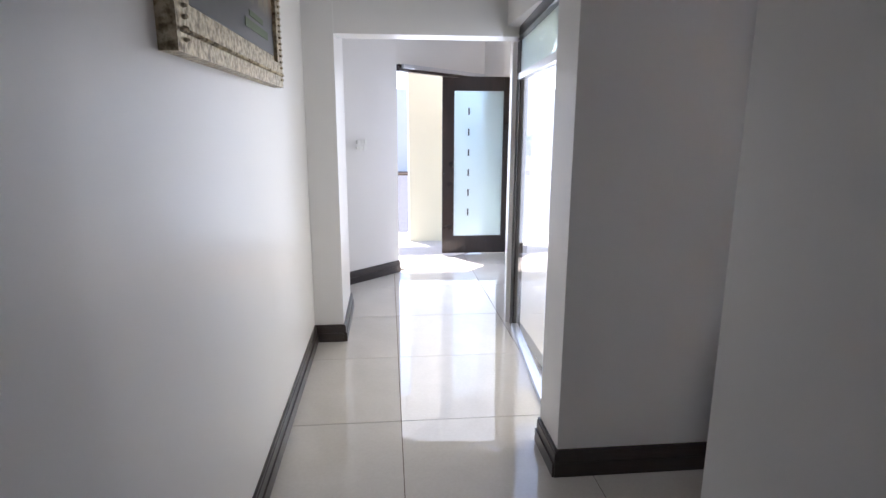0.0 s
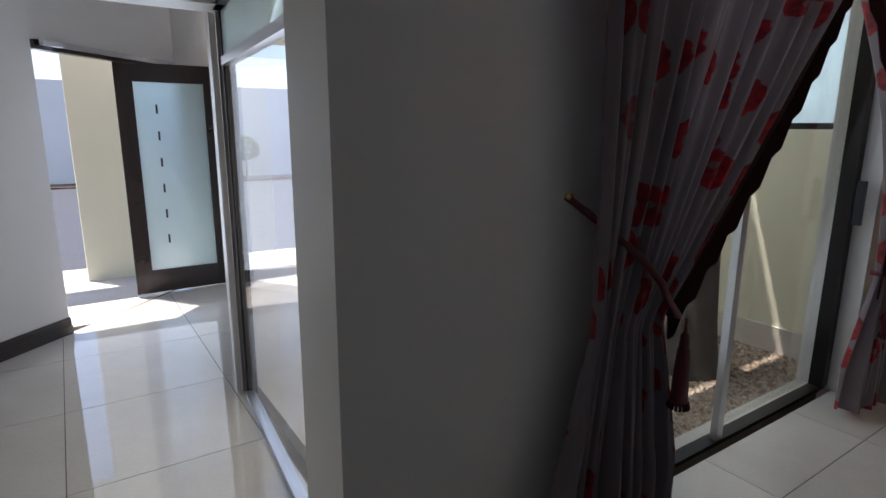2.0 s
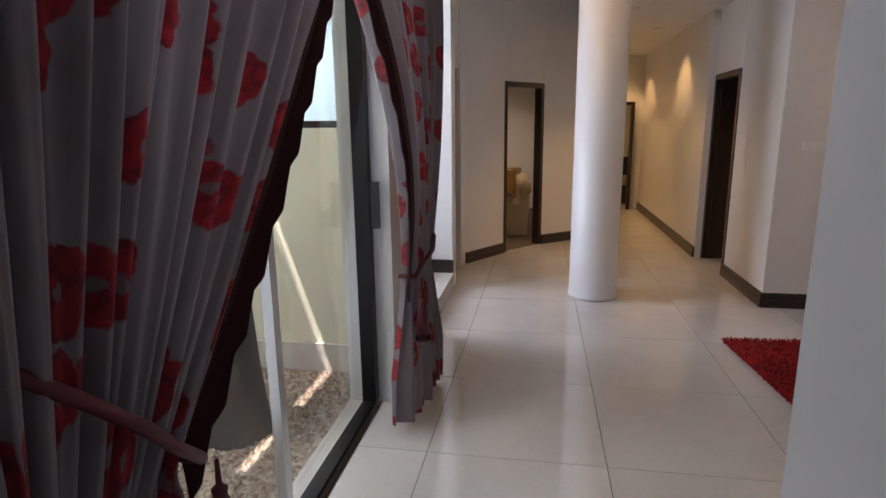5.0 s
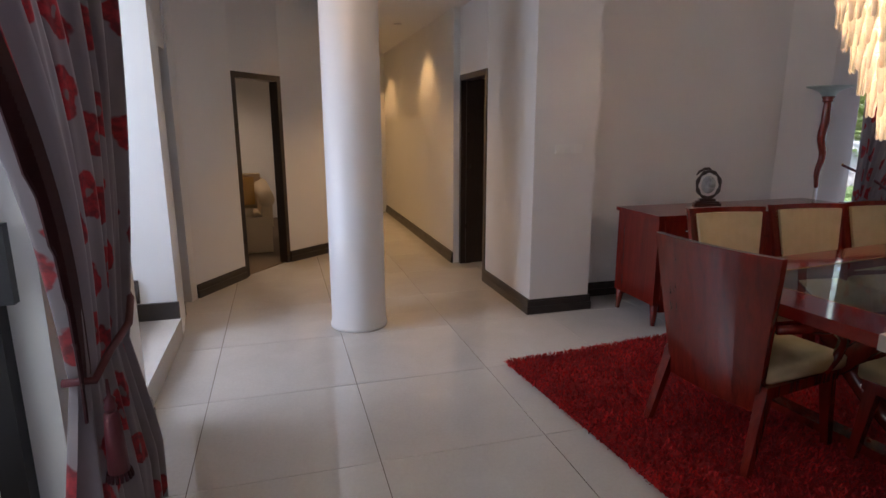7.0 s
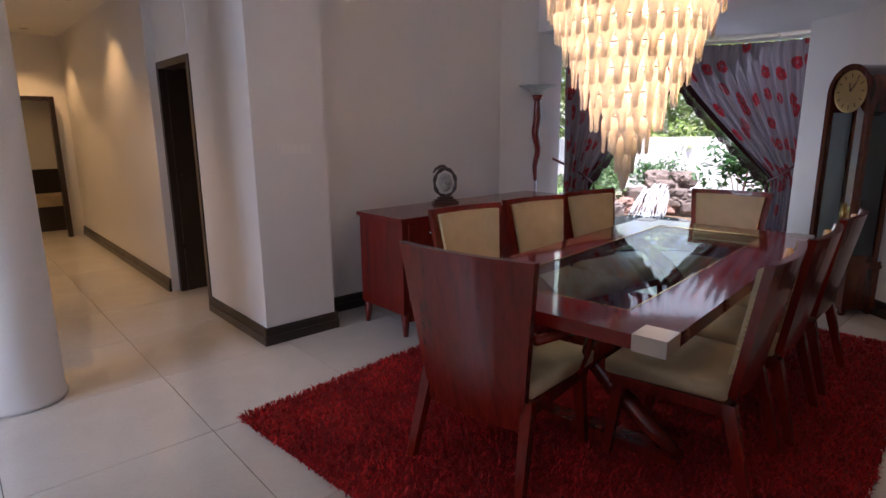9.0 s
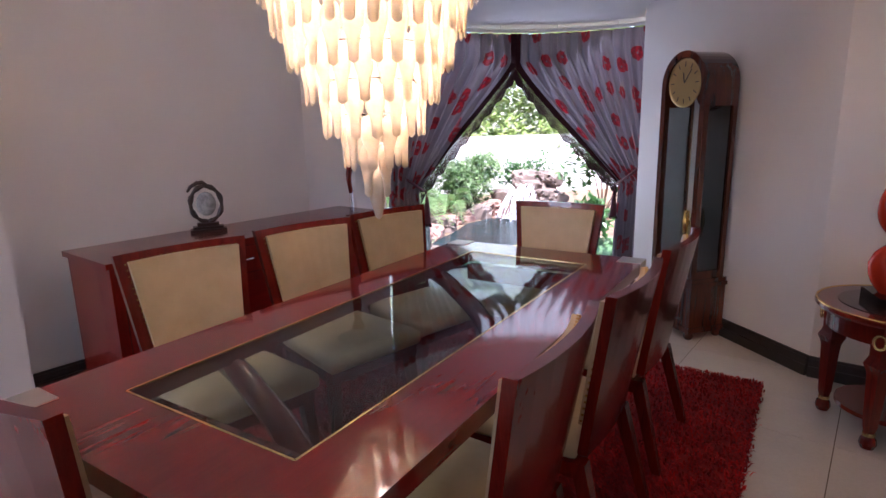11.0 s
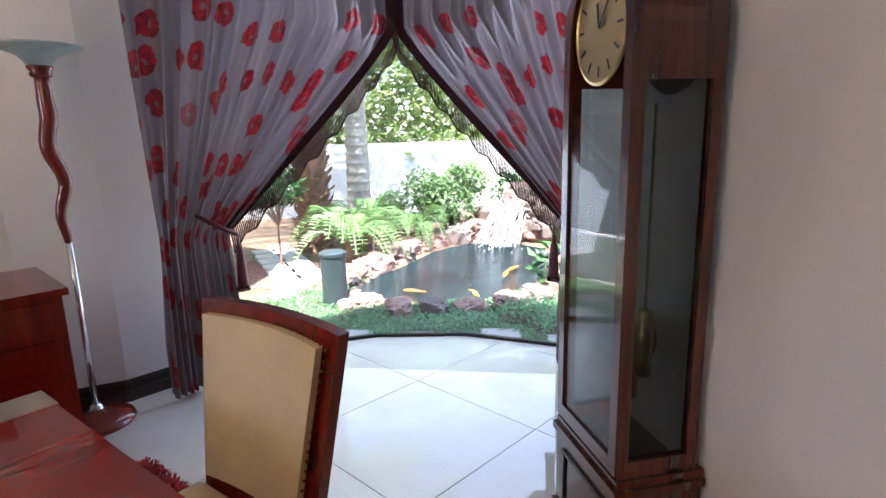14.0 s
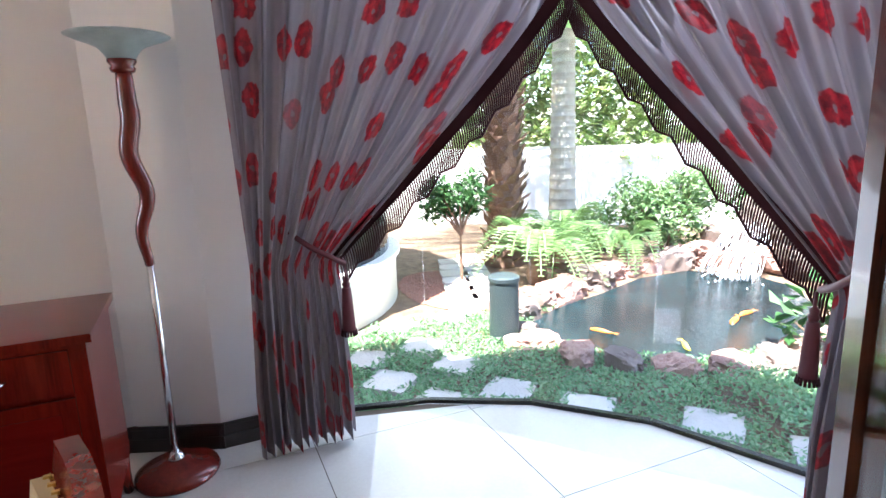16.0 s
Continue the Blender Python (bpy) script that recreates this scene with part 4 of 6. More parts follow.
# ---- long case clock ----
def clock():
    c = thing("longcase_clock", pose(5.755, -0.338, 0, 0, 0, 146) @ Matrix.Diagonal((0.95, 0.93, 1, 1)), "tall arched mahogany longcase clock with brass dial", "clock")
    # its front faces -y of its own frame; width along x
    w, d = 0.225, 0.155
    bm = box(-w, w, -d, d, 0.05, 0.085)
    box(-w + 0.012, w - 0.012, -d + 0.012, d - 0.005, 0.085, 0.36, bm)
    part("plinth", bm, M_clockwood, c, bevel=0.004)
    bm = box(-w, w, -d, d, 0.36, 0.385)
    box(-w + 0.012, w - 0.012, -d + 0.012, d, 0.385, 0.41, bm)
    part("plinth_top", bm, M_clockwood, c, bevel=0.006)
    for s in (-1, 1):
        for q in (-1, 1):
            part("foot", lathe([(0.018, 0), (0.03, 0.012), (0.032, 0.03), (0.022, 0.05)], 14, at=(s * (w - 0.035), q * (d - 0.035), 0)), M_clockwood, c, smooth=True)
    bm = bmesh.new()
    for a, b, e, f in ((-0.15, 0.15, 0.12, 0.135), (-0.15, 0.15, 0.30, 0.315), (-0.15, -0.135, 0.135, 0.30), (0.135, 0.15, 0.135, 0.30)):
        box(a, b, -d + 0.004, -d + 0.012, e, f, bm)
    part("moulding", bm, M_darkwood, c, "dark raised moulding")
    # posts and arch of the case
    cw, cd, zs = 0.20, 0.135, 1.635
    for s in (-1, 1):
        for y0, y1 in ((-cd, -cd + 0.035), (cd - 0.035, cd)):
            part("post", box(s * cw - (0.03 if s > 0 else 0), s * cw + (0 if s > 0 else 0.03), y0, y1, 0.41, zs), M_clockwood, c, bevel=0.003)
        part("side_rail", box(s * cw - (0.028 if s > 0 else 0), s * cw + (0 if s > 0 else 0.028), -cd + 0.035, cd - 0.035, 0.41, 0.46), M_clockwood, c)
        part("side_rail", box(s * cw - (0.028 if s > 0 else 0), s * cw + (0 if s > 0 else 0.028), -cd + 0.035, cd - 0.035, 1.50, zs), M_clockwood, c)
        part("side_pane", box(s * (cw - 0.016), s * (cw - 0.013), -cd + 0.035, cd - 0.035, 0.46, 1.50), M_smoke, c, "smoked side glass")
    # arch: a half ring swept through the depth
    def arch(r0, r1, y0, y1, n=20):
        bm = bmesh.new()
        rows = []
        for k in range(n + 1):
            a = math.pi * k / n
            rows.append([bm.verts.new((r * math.cos(a), y, zs + r * math.sin(a))) for r, y in ((r0, y0), (r1, y0), (r1, y1), (r0, y1))])
        for a, b in zip(rows, rows[1:]):
            for i in range(4):
                bm.faces.new((a[i], b[i], b[(i + 1) % 4], a[(i + 1) % 4]))
        bm.faces.new(rows[0])
        bm.faces.new(rows[-1][::-1])
        bmesh.ops.recalc_face_normals(bm, faces=bm.faces)
        return bm
    part("arched_top", arch(cw - 0.012, cw, -cd, cd), M_clockwood, c)
    part("arched_frame", arch(cw - 0.035, cw + 0.006, -cd - 0.012, -cd), M_clockwood, c, "projecting front arch")
    for s in (-1, 1):
        part("door_stile", box(s * (cw - 0.0145) - 0.0205, s * (cw - 0.0145) + 0.0205, -cd - 0.012, -cd, 0.425, zs), M_clockwood, c, bevel=0.003)
    part("door_rail", box(-cw + 0.035, cw - 0.035, -cd - 0.012, -cd, 0.425, 0.47), M_clockwood, c)
    part("front_pane", box(-cw + 0.03, cw - 0.03, -cd - 0.004, -cd - 0.001, 0.47, 1.42), M_glass, c, "clear front glass")
    # pale colour stands in for the room's bright reflection in the front glass
    part("back_panel", box(-cw + 0.03, cw - 0.03, cd - 0.02, cd - 0.01, 0.41, zs), M_back_reflection, c, "back panel coloured pale like the bright reflection in the glass")
    bm = lathe([(0.0, 0), (0.164, 0), (0.164, 0.02), (0, 0.02)], 32)
    for v in bm.verts:
        v.co = Vector((v.co.x, cd - 0.01 - v.co.z, zs + v.co.y))
    part("head_back", bm, M_clockwood, c)
    bm = lathe([(0.0, 0), (0.145, 0), (0.15, 0.006), (0.15, 0.012), (0.142, 0.014), (0.138, 0.010), (0, 0.010)], 48)
    for v in bm.verts:
        v.co = Vector((v.co.x, -cd + 0.012 - v.co.z, zs + 0.012 + v.co.y))
    dial = part("dial", bm, M_dial, c, "round brass dial", smooth=False)
    for k in range(12):
        r = Matrix.Translation((0, 0, zs + 0.012)) @ Matrix.Rotation(math.radians(k * 30), 4, "Y")
        part("hour_mark", box(-0.003, 0.003, -cd + 0.0, -cd + 0.0015, 0.098, 0.128, None, r), M_black, dial)
    bm = box(-0.003, 0.003, -cd - 0.003, -cd - 0.001, 0, 0.10, None, Matrix.Translation((0, 0, zs + 0.012)) @ Matrix.Rotation(radians(38), 4, "Y"))
    box(-0.004, 0.004, -cd - 0.003, -cd - 0.001, 0, 0.065, bm, Matrix.Translation((0, 0, zs + 0.012)) @ Matrix.Rotation(radians(-12), 4, "Y"))
    part("pointer", bm, M_black, dial)
    for x, z in ((-0.07, 0.62), (0.0, 0.56), (0.07, 0.66)):
        part("weight", lathe([(0.0, z), (0.024, z), (0.024, z + 0.20), (0.0, z + 0.20)], 18, at=(x, 0.02, 0)), M_brass, c, smooth=True)
        part("chain", tube([(x, 0.02, z + 0.20), (x, 0.02, 1.45)], 0.0018, 5), M_brass, c)
    part("pendulum_rod", tube([(0, 0.06, 0.80), (0, 0.06, 1.45)], 0.004, 6), M_brass, c)
    bm = lathe([(0.0, -0.008), (0.07, -0.004), (0.075, 0.0), (0.07, 0.004), (0.0, 0.008)], 32)
    for v in bm.verts:
        v.co = Vector((v.co.x, 0.06 + v.co.z, 0.76 + v.co.y))
    part("pendulum", bm, M_brass, c, "round brass bob", smooth=True)


# light grey that paints the front glass's reflection onto the back
M_back_reflection = Mat("bright_reflection_panel", (0.62, 0.62, 0.62), 0.5).m
M_dial = Mat("dial_brass", (0.62, 0.47, 0.20), 0.33, 0.8).m
clock()


def side_table():
    t = thing("side_table", pose(4.635, 0.48, 0), "round carved dark red side table with gilt edge and tapering legs", "table")
    part("tabletop", lathe([(0.27, 0.565), (0.315, 0.568), (0.325, 0.58), (0.325, 0.592), (0.31, 0.60)], 56), M_mahog_top, t, smooth=False)
    ring = [(0.318 * math.cos(a), 0.318 * math.sin(a), 0.597) for a in (2 * math.pi * k / 56 for k in range(57))]
    part("gilt_edge", tube(ring, 0.006, 6), M_brass, t, "gilt bead edge", smooth=True)
    part("inset", lathe([(0.0, 0.596), (0.235, 0.596), (0.235, 0.6025), (0.0, 0.6025)], 48), M_smoke2, t, "dark glass inset")
    part("apron", lathe([(0.24, 0.47), (0.27, 0.475), (0.27, 0.565), (0.24, 0.565)], 48), M_mahog, t)
    for k in range(4):
        a = radians(-12 + 90 * k)
        cx, cy = 0.245 * math.cos(a), 0.245 * math.sin(a)
        lg = part("leg", lathe([(0.018, 0.06), (0.028, 0.10), (0.040, 0.34), (0.046, 0.36), (0.058, 0.385), (0.046, 0.41), (0.040, 0.43), (0.045, 0.56)], 4, at=(cx, cy, 0)), M_mahog, t)
        part("foot", lathe([(0.026, 0.0), (0.034, 0.02), (0.03, 0.045), (0.02, 0.06)], 12, at=(cx, cy, 0)), M_mahog, lg)
        part("collar", lathe([(0.024, 0.058), (0.026, 0.066), (0.024, 0.074)], 12, at=(cx, cy, 0)), M_brass, lg)
        bx, by = 0.295 * math.cos(a), 0.295 * math.sin(a)
        loop = [(bx - math.sin(a) * 0.022 * math.cos(q), by + math.cos(a) * 0.022 * math.cos(q), 0.50 + 0.030 * math.sin(q)) for q in (2 * math.pi * i / 16 for i in range(17))]
        part("ring_mount", tube(loop, 0.006, 6), M_brass, lg, "oval brass ring", smooth=True)
    part("shelf", lathe([(0.0, 0.10), (0.20, 0.10), (0.20, 0.12), (0.0, 0.12)], 32), M_mahog, t)


M_smoke2 = Mat("dark_inset_glass", (0.03, 0.02, 0.02), 0.04).m
side_table()


def smooth_path(pts, vals, k=5):
    """More points along a bent path, with their radii, on a Catmull-Rom curve."""
    p = [Vector(q) for q in pts]
    out, rad = [], []
    for i in range(len(p) - 1):
        a, b, c, d = p[max(i - 1, 0)], p[i], p[i + 1], p[min(i + 2, len(p) - 1)]
        for j in range(k):
            t = j / k
            out.append(0.5 * ((2 * b) + (c - a) * t + (2 * a - 5 * b + 4 * c - d) * t * t + (3 * b - a - 3 * c + d) * t ** 3))
            f = t * t * (3 - 2 * t)
            rad.append(vals[i] * (1 - f) + vals[i + 1] * f)
    return out + [p[-1]], rad + [vals[-1]]


def sculpture():
    s = thing("sculpture", pose(4.60, 0.46, 0.603, 0, 0, 20) @ Matrix.Diagonal((1.25, 1.1, 1.3, 1)), "glossy red abstract looping figure sculpture on a black base", "sculpture")
    part("base", box(-0.13, 0.13, -0.10, 0.10, 0, 0.035), M_gloss_black, s, bevel=0.004)
    a = [(-0.02, 0, 0.03), (0.05, 0, 0.07), (0.09, 0, 0.13), (0.04, 0, 0.19), (0.05, 0, 0.24), (0.10, 0, 0.29), (0.115, 0, 0.35), (0.08, 0, 0.43), (0.03, 0, 0.51), (0.0, 0, 0.60), (0.01, 0, 0.68)]
    part("body", tube(*smooth_path(a, [0.055, 0.065, 0.06, 0.05, 0.045, 0.036, 0.027, 0.027, 0.030, 0.028, 0.010]), 18), M_red_gloss, s, smooth=True)
    b = [(0.05, 0.0, 0.22), (-0.02, 0.0, 0.26), (-0.04, 0, 0.34), (-0.02, 0, 0.42), (0.01, 0, 0.50)]
    part("arm", tube(*smooth_path(b, [0.045, 0.04, 0.03, 0.028, 0.026]), 16), M_red_gloss, s, smooth=True)
    part("knee", tube(*smooth_path([(0.02, 0, 0.06), (-0.06, 0.0, 0.10), (-0.10, 0, 0.17), (-0.05, 0, 0.24), (0.02, 0, 0.24)], [0.05, 0.045, 0.04, 0.04, 0.04]), 16), M_red_gloss, s, smooth=True)


M_gloss_black = Mat("gloss_black", (0.012, 0.010, 0.010), 0.08).m
M_red_gloss = Mat("red_lacquer", (0.45, 0.035, 0.012), 0.12, 0.0).m
sculpture()

# ---- chandelier ----
def chandelier():
    c = thing("chandelier", pose(6.20, 2.15, 0), "large tiered chandelier of overlapping cream shell petals with warm bulbs", "chandelier")
    part("ceiling_plate", lathe([(0.10, H_CEIL - 0.04), (0.10, H_CEIL)], 24), M_chrome, c)
    part("rod", lathe([(0.01, 2.2), (0.01, H_CEIL - 0.03)], 10), M_chrome, c)
    tiers = [(2.23, 0.425), (2.12, 0.41), (2.01, 0.37), (1.90, 0.325), (1.79, 0.28), (1.68, 0.23), (1.57, 0.175), (1.46, 0.11), (1.36, 0.045)]
    petal = bmesh.new()
    prof = [(0.002, 0.0), (0.020, -0.006), (0.033, -0.024), (0.036, -0.055), (0.031, -0.085), (0.022, -0.112), (0.018, -0.14), (0.017, -0.175), (0.004, -0.185)]
    rings = [[petal.verts.new((r * math.cos(a), 0.32 * r * math.sin(a), z)) for a in (2 * math.pi * k / 8 for k in range(8))] for r, z in prof]
    for a, b in zip(rings, rings[1:]):
        for k in range(8):
            petal.faces.new((a[(k + 1) % 8], a[k], b[k], b[(k + 1) % 8]))
    me = bpy.data.meshes.new("petal")
    petal.to_mesh(me)
    petal.free()
    me.polygons.foreach_set("use_smooth", [True] * len(me.polygons))
    me.materials.append(M_shell)
    rng = random.Random(9)
    for i, (z, r) in enumerate(tiers):
        n = max(4, int(2 * math.pi * r / 0.066))
        tube([(r * math.cos(a), r * math.sin(a), z + 0.004) for a in (2 * math.pi * k / 40 for k in range(41))], 0.003, 5, hoop := bmesh.new())
        part("hoop", hoop, M_chrome, c)
        for k in range(n):
            a = 2 * math.pi * (k + 0.5 * (i % 2)) / n
            ob = new("petal", me)
            ob.parent = c
            ob.matrix_basis = Matrix.Translation((r * math.cos(a), r * math.sin(a), z + rng.uniform(-0.004, 0.004))) @ Matrix.Rotation(a + math.pi / 2 + rng.uniform(-0.2, 0.2), 4, "Z") @ Matrix.Rotation(rng.uniform(-0.05, 0.05), 4, "Y")
    part("finial", lathe([(0.0, 1.09), (0.012, 1.10), (0.03, 1.17), (0.02, 1.24), (0.01, 1.30)], 12), M_shell, c, smooth=True)
    for k in range(5):
        a = 2 * math.pi * k / 5
        part("bulb", lathe([(0.0, 2.0), (0.018, 2.01), (0.02, 2.04), (0.01, 2.07)], 10, at=(0.24 * math.cos(a), 0.24 * math.sin(a), 0)), M_bulb, c, smooth=True)


def make_shell():
    m = Mat("shell_petal", (0.88, 0.82, 0.70), 0.35)
    tl = m.node("ShaderNodeBsdfTranslucent")
    col = m.ramp(m.noise(30, 3), (0.3, (0.84, 0.76, 0.62)), (0.7, (0.92, 0.87, 0.77)))
    m.color(col)
    m.link(col, tl.inputs[0])
    ms = m.node("ShaderNodeMixShader")
    ms.inputs[0].default_value = 0.55
    m.link(m.b.outputs[0], ms.inputs[1])
    m.link(tl.outputs[0], ms.inputs[2])
    m.link(ms.outputs[0], m.t.nodes["Material Output"].inputs[0])
    return m.m


def glow(name, color, strength):
    m = Mat(name, color, 0.5)
    m.b.inputs["Emission Color"].default_value = (*color, 1)
    m.b.inputs["Emission Strength"].default_value = strength
    return m.m


M_shell, M_bulb = make_shell(), glow("warm_bulb", (1.0, 0.72, 0.38), 25)
chandelier()
for z, w in ((2.10, 3.2), (1.82, 2.6), (1.56, 1.6)):
    bulb("chandelier_lamp", (6.19, 2.15, z), w, (1.0, 0.78, 0.58), 0.06)

# ---- curtains ----
def curtain(name, path, z_top, z_tie, s_tie, hook, cloth, label, folds=11, tassel_side=1, z_apex=1.95, w_tie=0.26, w_bot=0.30, into=(0, 0), bulge=0.0):
    """One half of a pair. path(s) gives place and inward normal from the outer end (s = 0) to the meeting point (s = 1)."""
    c = tagged(new(name), label, "curtain")
    rows, cols = 60, 150
    bm = bmesh.new()
    uvl = bm.loops.layers.uv.new("UVMap")
    zs = [z_top - (z_top - 0.035) * j / rows for j in range(rows + 1)]
    grid, edge = [], []
    for j, z in enumerate(zs):
        row = []
        for i in range(cols + 1):
            u = i / cols
            su = s_tie + (u - 0.5) * w_tie
            if z > z_tie:
                start = z_apex + (z_top - z_apex) * 0.9 * (1 - u)
                f = min(1, max(0, (start - z) / (start - z_tie)))
                s = u + (su - u) * (f ** 1.12)
                amp = 0.044 * (1 - 0.40 * f)
            else:
                f = (z_tie - z) / z_tie
                g = min(1, f * 1.6)
                s = s_tie + (u - 0.5) * (w_tie + (w_bot - w_tie) * g)
                amp = 0.022 + 0.030 * g
            x, y, nx, ny = path(s)
            ph = 2 * math.pi * folds * u
            pinch = min(1, (z_top - z) / 0.25)
            wv = math.sin(ph + 0.5 * math.sin(ph * 0.37 + z)) + 0.35 * math.sin(ph * 2.3 + 1.7 * z + 2) + 0.25 * math.sin(ph * 0.5 + z * 1.3)
            off = amp * wv * (0.45 + 0.55 * pinch) + bulge * math.sin(math.pi * f) * (0.3 + 0.7 * u) * (1 if z > z_tie else 0)
            row.append(bm.verts.new((x + nx * off, y + ny * off, z)))
        grid.append(row)
        edge.append(row[-1].co.copy())
    for j in range(rows):
        for i in range(cols):
            f = bm.faces.new((grid[j][i], grid[j + 1][i], grid[j + 1][i + 1], grid[j][i + 1]))
            f.smooth = True
            for l, (a, b) in zip(f.loops, ((i, j), (i, j + 1), (i + 1, j + 1), (i + 1, j))):
                l[uvl].uv = (a / cols * cloth + 0.37 * len(name) + folds * 0.31, zs[b])
    part("cloth", bm, M_curtain, c, "lilac grey fabric with scattered red poppies")
    # beaded fringe along the free edge, down to the tie
    pts = [p for p in edge if p.z > z_tie - 0.02]
    bm = bmesh.new()
    run = [pts[0]]
    for p, q in zip(pts, pts[1:]):
        n = max(1, int((q - p).length / 0.011))
        run += [p.lerp(q, (k + 1) / n) for k in range(n)]
    out = Vector((path(1)[0] - path(0)[0], path(1)[1] - path(0)[1], 0)).normalized()
    fr = bmesh.new()
    w = [(p - out * 0.060, p + out * 0.006) for p in run]
    nrm = Vector((path(0.6)[2], path(0.6)[3], 0)) * 0.012
    vs = [[fr.verts.new(a + nrm), fr.verts.new(b + nrm)] for a, b in w]
    for a, b in zip(vs, vs[1:]):
        fr.faces.new((a[0], b[0], b[1], a[1]))
    part("braid", fr, M_fringe, c, "dark red braid edge")
    fr = bmesh.new()
    low = []
    for k, p in enumerate(run):
        drop = 0.085 + 0.040 * abs((k / 7) % 2 - 1)
        q = p + out * 0.012 - Vector((0, 0, drop)) + nrm
        low.append(q)
        tube([p + nrm, p.lerp(q, 0.45) + out * 0.003 + nrm * 0.5, q], [0.0040, 0.0046, 0.0042], 4, fr)
    tube(low, 0.0048, 4, fr)
    tagged(part("fringe", fr, M_fringe, c, "beaded dark red fringe"), kind="stuff")
    # tie back rope, from the hook round the bunch
    a, b = path(s_tie - w_tie * 0.5), path(s_tie + w_tie * 0.55)
    hx, hy, hz = hook
    p0 = Vector((hx, hy, hz))
    end = Vector((b[0] + b[2] * 0.055, b[1] + b[3] * 0.055, z_tie))
    nrm2 = Vector((b[2], b[3], 0))
    front = [p0.lerp(end, f) + nrm2 * 0.11 * math.sin(math.pi * min(1, f * 1.1)) + Vector((0, 0, -0.02 * math.sin(math.pi * f))) for f in (0.2, 0.4, 0.6, 0.8, 1.0)] + [end - nrm2 * 0.08]
    part("tieback", tube([p0] + front, 0.012, 10), M_tieback, c, "dark red twisted cord", smooth=True)
    part("hook", tube([p0 - Vector((a[2], a[3], 0)) * 0.02, p0 + Vector((a[2], a[3], 0)) * 0.022], [0.007, 0.012], 12), M_brass, c, "brass tieback hook", smooth=True)
    tx, ty = b[0] + b[2] * 0.085, b[1] + b[3] * 0.085
    t = part("tassel", lathe([(0.012, z_tie - 0.30), (0.030, z_tie - 0.30), (0.024, z_tie - 0.16), (0.020, z_tie - 0.105), (0.016, z_tie - 0.10)], 16, at=(tx, ty, 0)), M_tieback, c, "dark red tassel", smooth=True)
    part("tassel_head", lathe([(0.014, z_tie - 0.10), (0.018, z_tie - 0.085), (0.013, z_tie - 0.075), (0.016, z_tie - 0.06), (0.006, z_tie - 0.05), (0.004, z_tie - 0.0)], 14, at=(tx, ty, 0)), M_tieback, t, "", smooth=True)
    bm = bmesh.new()
    for k in range(16):
        ang = 2 * math.pi * k / 16
        tube([(tx + 0.029 * math.cos(ang), ty + 0.029 * math.sin(ang), z_tie - 0.29), (tx + 0.034 * math.cos(ang), ty + 0.034 * math.sin(ang), z_tie - 0.315)], 0.005, 5, bm)
    tagged(part("tassel_fringe", bm, M_fringe, t), kind="stuff")
    return c


def bay_path(a0, a1, r=1.50):
    def f(s):
        a = radians(a0 + (a1 - a0) * s)
        return (BAY_C[0] + r * math.cos(a), BAY_C[1] + r * math.sin(a), -math.cos(a), -math.sin(a))
    return f


curtain("curtain", bay_path(10, -45), 2.21, 0.86, 0.165, (8.225, 0.12, 1.10), 2.3, "full length poppy curtain tied back beside the bay window pier", folds=11)
curtain("curtain", bay_path(-99, -45), 2.21, 0.86, 0.175, (6.34, -1.20, 1.10), 2.3, "full length poppy curtain tied back beside the tall clock", folds=12)


def bay_rail():
    r = thing("curtain_rail", pose(0, 0, 0), "curved white curtain rail under the bay ceiling", "curtain rail")
    pts = [(BAY_C[0] + 1.5 * math.cos(radians(a)), BAY_C[1] + 1.5 * math.sin(radians(a)), 2.235) for a in range(9, -103, -3)]
    bm = tube(pts, 0.016, 8)
    part("rail", bm, M_plastic, r, smooth=True)
    bm = bmesh.new()
    for a in range(0, -100, -20):
        tube([(BAY_C[0] + 1.5 * math.cos(radians(a)), BAY_C[1] + 1.5 * math.sin(radians(a)), 2.24), (BAY_C[0] + 1.5 * math.cos(radians(a)), BAY_C[1] + 1.5 * math.sin(radians(a)), 2.40)], 0.006, 6, bm)
    part("bracket", bm, M_plastic, r)
    return r


bay_rail()


def line_path(x0, x1, y0, y1):
    return lambda s: (x0 + (x1 - x0) * s, y0 + (y1 - y0) * s, 0.0, -1.0)


curtain("curtain", line_path(3.76, 5.30, 5.775, 5.80), 2.42, 0.86, 0.145, (3.80, 5.90, 1.26), 2.7, "full length poppy curtain tied back beside the patio doors", folds=12, z_apex=2.15, w_tie=0.22, w_bot=0.38)
curtain("curtain", line_path(6.46, 5.24, 5.70, 5.80), 2.42, 0.76, 0.33, (6.50, 5.84, 1.0), 2.1, "full length poppy curtain tied back beside the stair pier", folds=8, z_apex=2.15, w_tie=0.30, w_bot=0.52, bulge=0.08)
rl = thing("curtain_rail", pose(0, 0, 0), "straight curtain rail over the patio doors", "curtain rail")
part("rail", tube([(3.74, 5.775, 2.44), (6.52, 5.775, 2.44)], 0.016, 10), M_frame, rl, smooth=True)
part("bracket", box(3.80, 3.82, 5.775, 5.86, 2.43, 2.45), M_frame, rl)
part("bracket", box(6.30, 6.32, 5.775, 5.83, 2.43, 2.45), M_frame, rl)


